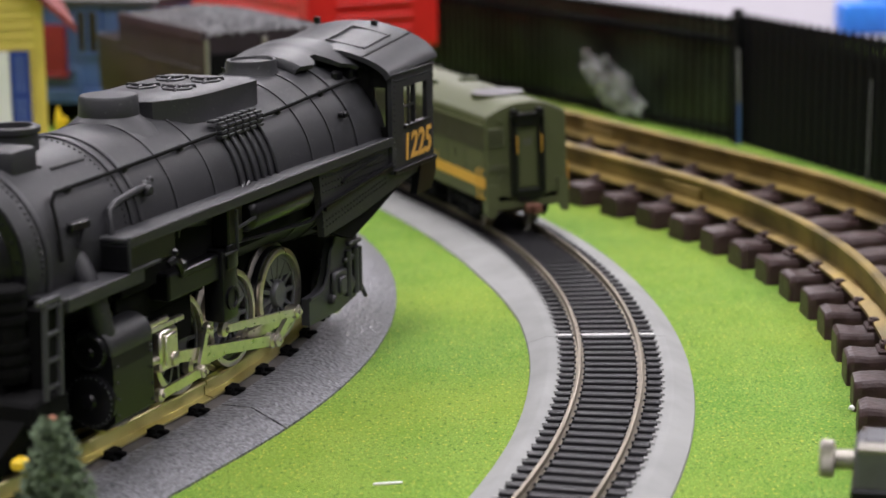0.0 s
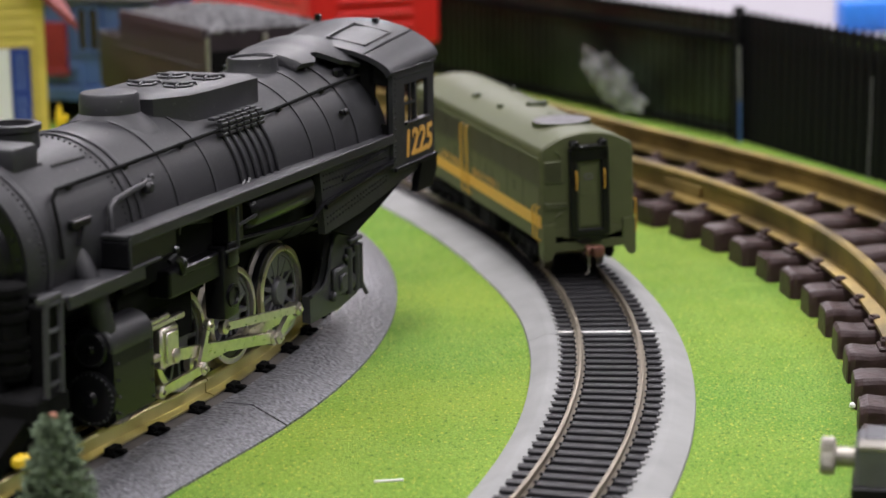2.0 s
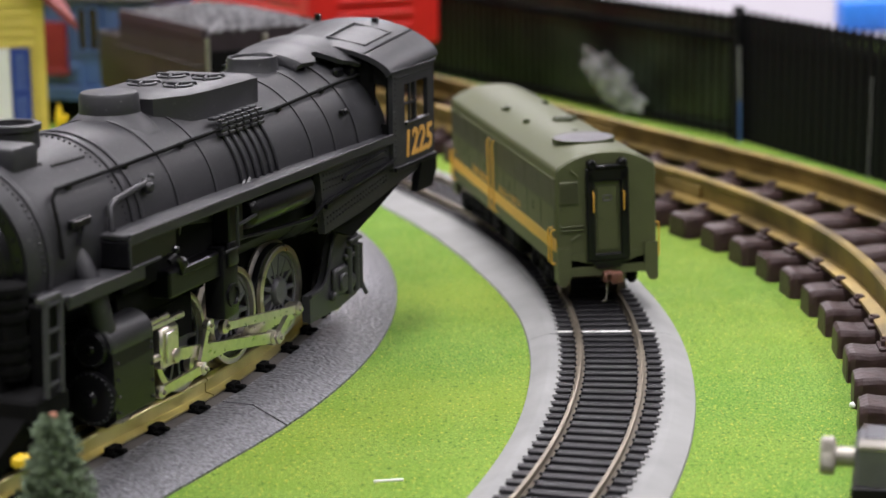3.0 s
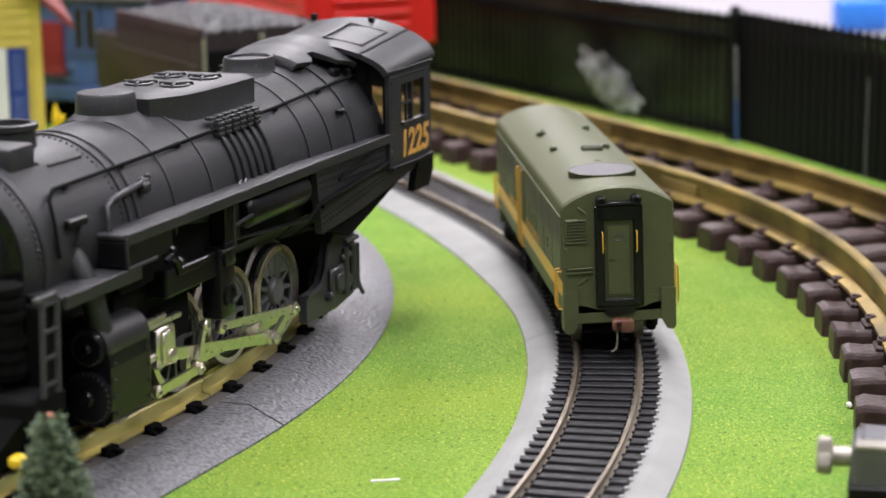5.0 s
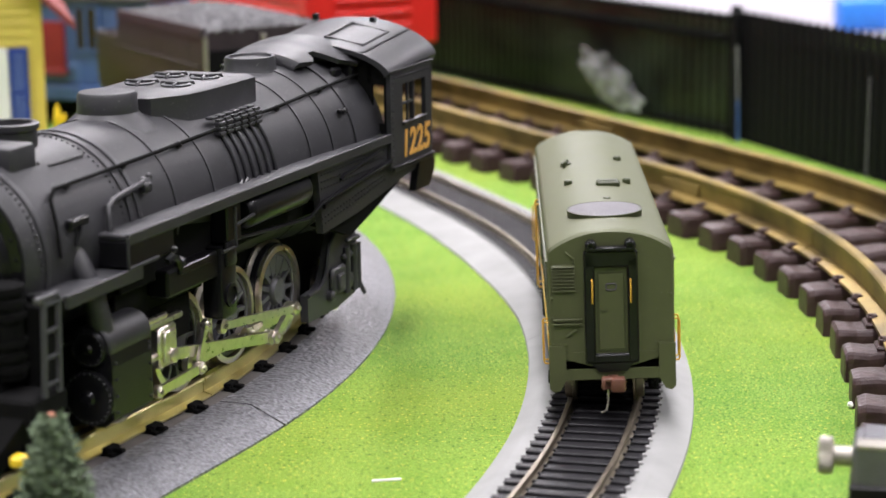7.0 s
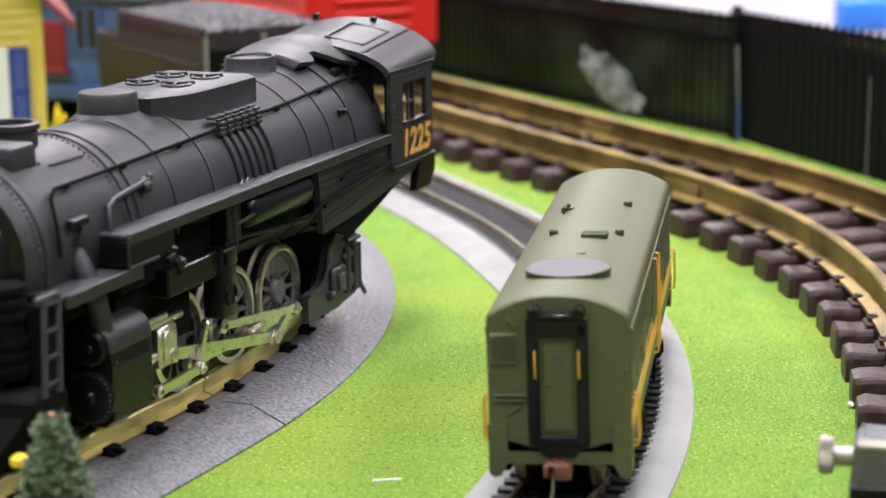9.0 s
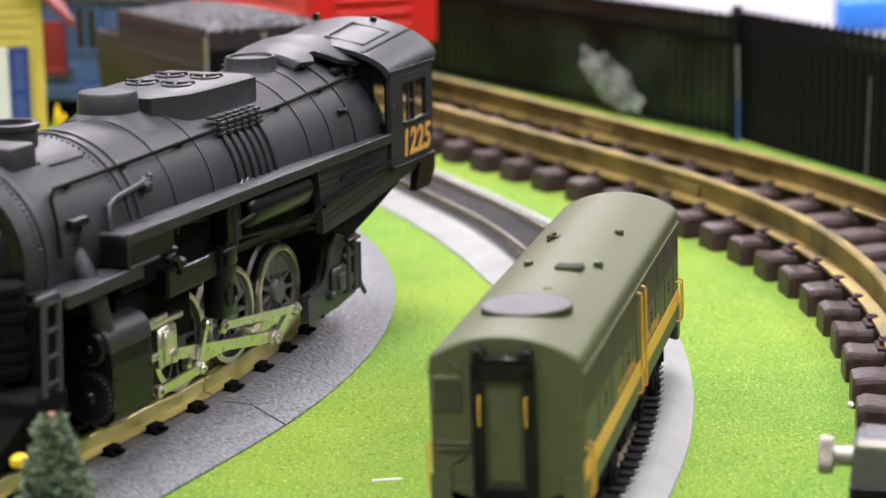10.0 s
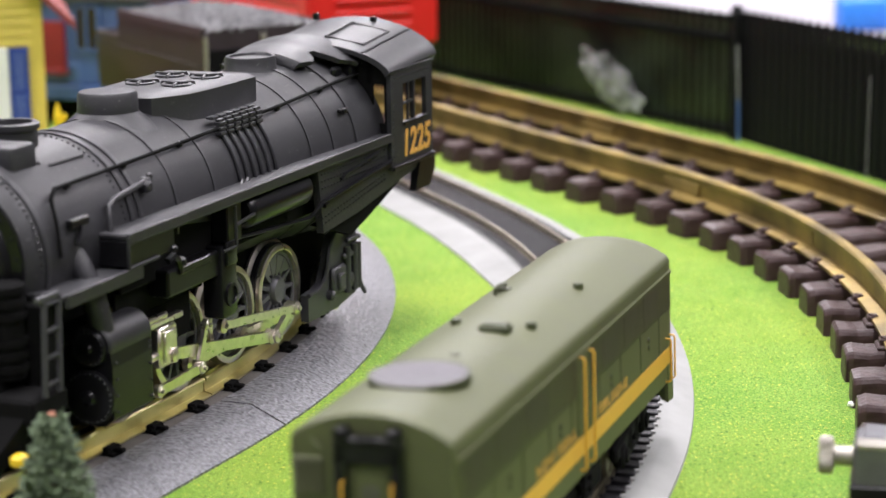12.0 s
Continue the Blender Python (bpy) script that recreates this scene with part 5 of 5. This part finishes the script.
# ---- blue caboose beyond the house ----
def caboose():
    t = thing("blue_caboose", "faded blue toy caboose with a dark red panel", "model rail car", Matrix.Translation((-0.1935, 1.055, 0)) @ Matrix.Rotation(radians(-16), 4, "Z"))
    part("body", Mesh().box(-40, 50, 0, 52, 20, 66, 0.8), BLUE_CAR, t, "faded blue body", smooth=False)
    part("roof", Mesh().loft([[(x, y, z) for y, z in ((-4, 64), (-4, 66), (12, 70), (26, 71), (40, 70), (56, 66), (56, 64))] for x in (-44, 54)]), ROOF_GREY, t, "dark grey roof", smooth=False)
    part("sill", Mesh().box(-42, 52, -3, 55, 13, 20, 0.6), BLUE_CAR, t, smooth=False)
    part("panel", Mesh().box(-30, 2.5, -2.5, 0.2, 27, 53, 0.4), RED_PANEL, t, "dark red side panel", smooth=False)
    part("panel_sill", Mesh().box(-31, 3.5, -3.6, -0.2, 26, 28.6, 0.4), RED_PANEL, t, smooth=False)
    wd = part("window_frame", Mesh().box(7, 9, -1.6, 0.2, 38, 62).box(20, 22.4, -1.6, 0.2, 38, 62).box(13.6, 15, -1.6, 0.2, 38, 62).box(7, 22, -1.6, 0.2, 60, 62.4).box(7, 22, -1.6, 0.2, 37, 39), BLUE_CAR, t, smooth=False)
    part("pane", Mesh().box(8, 21, -0.6, -0.1, 38, 61), DARK_GLASS, wd, "dark window pane", smooth=False)
    part("handrail", Mesh().tube([(5, -3, 31), (9.5, -3.4, 31), (10.5, -3.4, 29), (10.5, -3.4, 16), (8, -3.2, 14)], 0.9, 6), BLUE_CAR, t)
    part("underframe", Mesh().box(-38, 48, 6, 46, 4, 13, 0.6), BLACK_DEEP, t, "black underframe", smooth=False)
    for x in (-28, -10, 22, 40):
        part("wheel", Mesh().lathe((x, 8, 8), (0, -1, 0), [(0, 7.6), (3, 7.4), (3, 0.2)], 18), BLACK_DEEP, t)
    part("chimney", Mesh().cyl((24, 26, 70), (24, 26, 84), 3, 14, 0.4), ROOF_GREY, t)
    return t


caboose()


# ---- red corrugated car on the garden-scale track ----
def red_car():
    m0 = along(line_g, 0.301)
    t = thing("red_rail_car", "bright red ribbed toy rail car on black bogies", "model rail car", m0)
    b = part("body", Mesh().box(2, 282, -38, 38, 34, 110, 2.5, 2), RED, t, "bright red body", smooth=False)
    for i in range(10):
        z = 37.5 + i * 7.2
        for s in (-1, 1):
            part("rib", Mesh().lathe((16, s * 38, z), (1, 0, 0), [(0, 1.2), (1.5, 2.0), (254, 2.0), (256, 1.2)], 10), RED, b)
        part("rib", Mesh().lathe((2, -22, z), (0, 1, 0), [(0, 1.2), (1.5, 2.0), (42.5, 2.0), (44, 1.2)], 10), RED, b)
    part("underframe", Mesh().box(-2, 284, -24, 24, 27, 34, 0.8), BLACK_DEEP, t, "black underframe", smooth=False)
    for x in (42, 240):
        bg = part("bogie", Mesh().box(x - 30, x + 30, -34, -29, 22, 34, 1.5).box(x - 30, x + 30, 29, 34, 22, 34, 1.5).box(x - 8, x + 8, -30, 30, 22, 30, 1), BLACK_DEEP, t, "black bogie", smooth=False)
        for dx in (-18, 18):
            for s in (-1, 1):
                part("wheel", Mesh().lathe((x + dx, s * 20, 33.5), (0, s, 0), [(0, 15), (2, 15), (2.4, 13.4), (8, 13.2), (8, 3), (10, 2.5)], 24), BLACK_DEEP, bg)
    part("coupler", Mesh().box(-16, 4, -4, 4, 24, 31, 1.2).box(-20, -13, -6, 5, 22, 33, 1.6), BLACK_DEEP, t, "black coupler", smooth=False)
    return t


red_car()


# ---- bottle-brush fir tree in front of the track ----
def fir_tree():
    t = thing("toy_fir_tree", "small dark green flocked toy fir with an orange tip", "model tree", Matrix.Translation((-0.0828, 0.418, -0.0005)) @ Matrix.Diagonal((1.25, 1.25, 1.02, 1)))
    part("trunk", Mesh().lathe((0, 0, 0), (0, 0, 1), [(0, 1.6), (8, 1.3), (36, 0.4)], 8), DARK_TREE, t, "thin brown trunk")
    rng = random.Random(11)
    limbs = Mesh()
    verts, faces = [], []
    for k in range(900):
        z = 4 + 32 * rng.random() ** 1.25
        rmax = 0.9 + 9.2 * (1 - (z - 4) / 33.5) ** 0.85
        a = rng.uniform(0, 2 * math.pi)
        r = rmax * (0.45 + 0.6 * rng.random())
        c = Vector((r * math.cos(a), r * math.sin(a), z - r * 0.12))
        if k % 9 == 0:
            limbs.tube([(0, 0, z), tuple(c)], 0.22, 4)
        for j in range(7):
            d = Vector((rng.gauss(0, 1), rng.gauss(0, 1), rng.gauss(0, 0.8))).normalized()
            q = d.orthogonal().normalized() * rng.uniform(0.22, 0.5)
            o = c + d * rng.uniform(0, 0.5)
            tip = c + d * rng.uniform(0.9, 2.0)
            i = len(verts)
            verts += [(o + q) * MM, (o - q) * MM, (tip - q * 0.5) * MM, (tip + q * 0.5) * MM]
            faces.append((i, i + 1, i + 2, i + 3))
    part("branches", limbs, DARK_TREE, t)
    me = bpy.data.meshes.new("needles")
    me.from_pydata(verts, [], faces)
    me.materials.append(TREE_GREEN)
    ob = new("needles", me)
    ob.parent = t
    tagged(ob, "dense dark green flock needles", kind="stuff")
    part("tip", Mesh().ball((0, 0, 36.4), 0.8, 2, (1, 1, 1.1)), TREE_TIP, t, "orange knob at the tip")
    return t


fir_tree()


# ---- track clamp with a knurled screw ----
def clamp():
    t = thing("track_clamp", "dark grey metal track clamp with a knurled chrome screw", "clamp", Matrix.Translation((0.0862, 0.420, 0)) @ Matrix.Rotation(radians(-13), 4, "Z"))
    m = Mesh().box(0, 46, 0, 14, 0, 27.6, 0.9)
    b = part("block", m, GREY_BOX, t, "dark grey block", smooth=False)
    part("base", Mesh().box(-0.6, 46.5, -0.8, 14.5, 0, 18.6, 0.4), BLACK_GLOSS, b, "black lower half", smooth=False)
    part("bright_edge", Mesh().box(0.6, 46, -0.25, 4.5, 26.6, 27.9, 0.3), CHROME, b, "bright machined edge", smooth=False)
    part("top_plate", Mesh().box(2.0, 46, 4.6, 13.5, 27.5, 28.4, 0.4), GREY_BOX, b, smooth=False)
    k = Mesh().lathe((-1.2, 6, 23.2), (-1, 0, 0), [(-3, 2.2), (3.4, 2.2), (3.6, 2.4)], 20)
    part("screw_neck", k, CHROME, t, "chrome screw neck")
    hd = Mesh()
    rings = []
    n = 30
    for x, r, kn in ((-4.0, 2.2, 0), (-4.3, 3.7, 0), (-4.7, 4.1, 1), (-7.0, 4.1, 1), (-7.4, 3.6, 0), (-7.4, 0.1, 0)):
        rings.append([(x, 6 + (r - (0.35 if kn and i % 2 else 0)) * math.cos(2 * math.pi * i / (2 * n)), 23.2 + (r - (0.35 if kn and i % 2 else 0)) * math.sin(2 * math.pi * i / (2 * n))) for i in range(2 * n)])
    hd.loft(rings)
    part("screw_head", hd, CHROME, t, "knurled chrome screw head", smooth=False)
    return t


clamp()


# ---- scraps on the mat, things by and beyond the fence ----
def oddments():
    solid("cable_tie_end", Mesh().box(-3.6, 3.6, -0.3, 0.3, 0, 0.5, 0.1), WHITE, "thin white plastic strip lying on the grass mat", "plastic strip", "", False, Matrix.Translation((-0.0145, 0.4815, 0.0)) @ Matrix.Rotation(radians(9), 4, "Z"))
    solid("foil_scrap", Mesh().ball((0, 0, 1.0), 1.6, 1, (1, 0.7, 0.6)), WHITE, "tiny crumpled white scrap on the grass mat", "scrap", "", False, Matrix.Translation((0.110, 0.5385, 0)))
    m = Mesh()
    m.ball((0, 0, 0), 1, 4)
    for v in m.bm.verts:
        n = noise.fractal(v.co * 2.2, 1.0, 2.0, 5)
        v.co = Vector((v.co.x * 24, v.co.y * 1.8, v.co.z * 11)) * (1 + 0.5 * n)
        v.co.z += 14 - 0.35 * v.co.x
    ob = solid("film_bag", m, FOIL, "crumpled clear film behind the fence, its reflections painted grey-white", "plastic bag", "", False, Matrix.Translation((0.0872, 1.0703, 0.003)) @ Matrix.Rotation(radians(-60), 4, "Z"))
    t = thing("blue_white_pole", "thin pole, white above and blue below, behind the fence", "pole", Matrix.Translation((0.1405, 0.9775, 0)))
    part("upper", Mesh().cyl((0, 0, 20), (-0.8, 0, 46), 0.6, 10), ROADBED, t, "white upper half")
    part("lower", Mesh().cyl((0.4, 0, 0), (0, 0, 20), 0.7, 10), BLUE_CAR, t, "blue lower half")
    p = thing("white_pole", "thin white plastic pole leaning on the black fence", "pole", Matrix.Translation((0.1818, 0.8775, 0)))
    part("rod", Mesh().cyl((0, 0, 0), (0.6, 0.6, 44), 0.22, 8), ROADBED, p)
    solid("blue_box", Mesh().box(-40, 60, -20, 20, 0, 40, 4, 2), BLUE_BRIGHT, "bright blue plastic box on the white cover", "box", "", True, Matrix.Translation((0.345, 1.50, 0.001)))
    solid("blue_tub", Mesh().box(-18, 18, -15, 15, 0, 22, 4, 2), BLUE_BRIGHT, "small bright blue tub on the white cover", "tub", "", True, Matrix.Translation((0.292, 1.44, 0.001)))


oddments()


# ---- what moves ----
TRAVEL = [(0, 0.1763), (0.5, 0.1554), (1, 0.135), (1.5, 0.1156), (2, 0.0962), (2.5, 0.0763), (3, 0.0581), (5, -0.0021), (5.5, -0.0149),
          (6, -0.0297), (6.5, -0.0461), (7, -0.0627), (9, -0.1341), (9.5, -0.1529), (10, -0.1716), (10.5, -0.1897), (11, -0.2044), (11.5, -0.2185), (12, -0.2313)]
LEAN = -0.0284


def travelled(t):
    """Place of the rear bogie along the small track at t seconds."""
    T, S = [r[0] for r in TRAVEL], [r[1] for r in TRAVEL]
    k = max(0, min(len(T) - 2, sum(1 for a in T if a <= t) - 1))

    def slope(i):
        a, b = max(i - 1, 0), min(i + 1, len(T) - 1)
        return (S[b] - S[a]) / (T[b] - T[a])

    h = T[k + 1] - T[k]
    u = (t - T[k]) / h
    return ((2 * u ** 3 - 3 * u ** 2 + 1) * S[k] + (u ** 3 - 2 * u ** 2 + u) * h * slope(k)
            + (3 * u ** 2 - 2 * u ** 3) * S[k + 1] + (u ** 3 - u ** 2) * h * slope(k + 1))


def diesel_pose(t):
    s = travelled(t)
    a, b = line_ho(s)[0], line_ho(s + 0.1012)[0]
    d = (b - a).normalized()
    c = (a + b) / 2
    return Matrix.Translation((c.x, c.y, HO_RAIL * MM)) @ Matrix.Rotation(math.atan2(d.y, d.x), 4, "Z") @ Matrix.Rotation(LEAN, 4, "X")


def motions():
    walk(diesel, [(i * 0.25, diesel_pose(i * 0.25)) for i in range(49)])
    s0 = travelled(0)
    for ws, x in wheelsets:
        walk(ws, [(i * 0.1, Matrix.Translation((x * MM, 0, 5.5 * MM)) @ Matrix.Rotation((travelled(i * 0.1) - s0) / 0.0055, 4, "Y")) for i in range(121)])


motions()
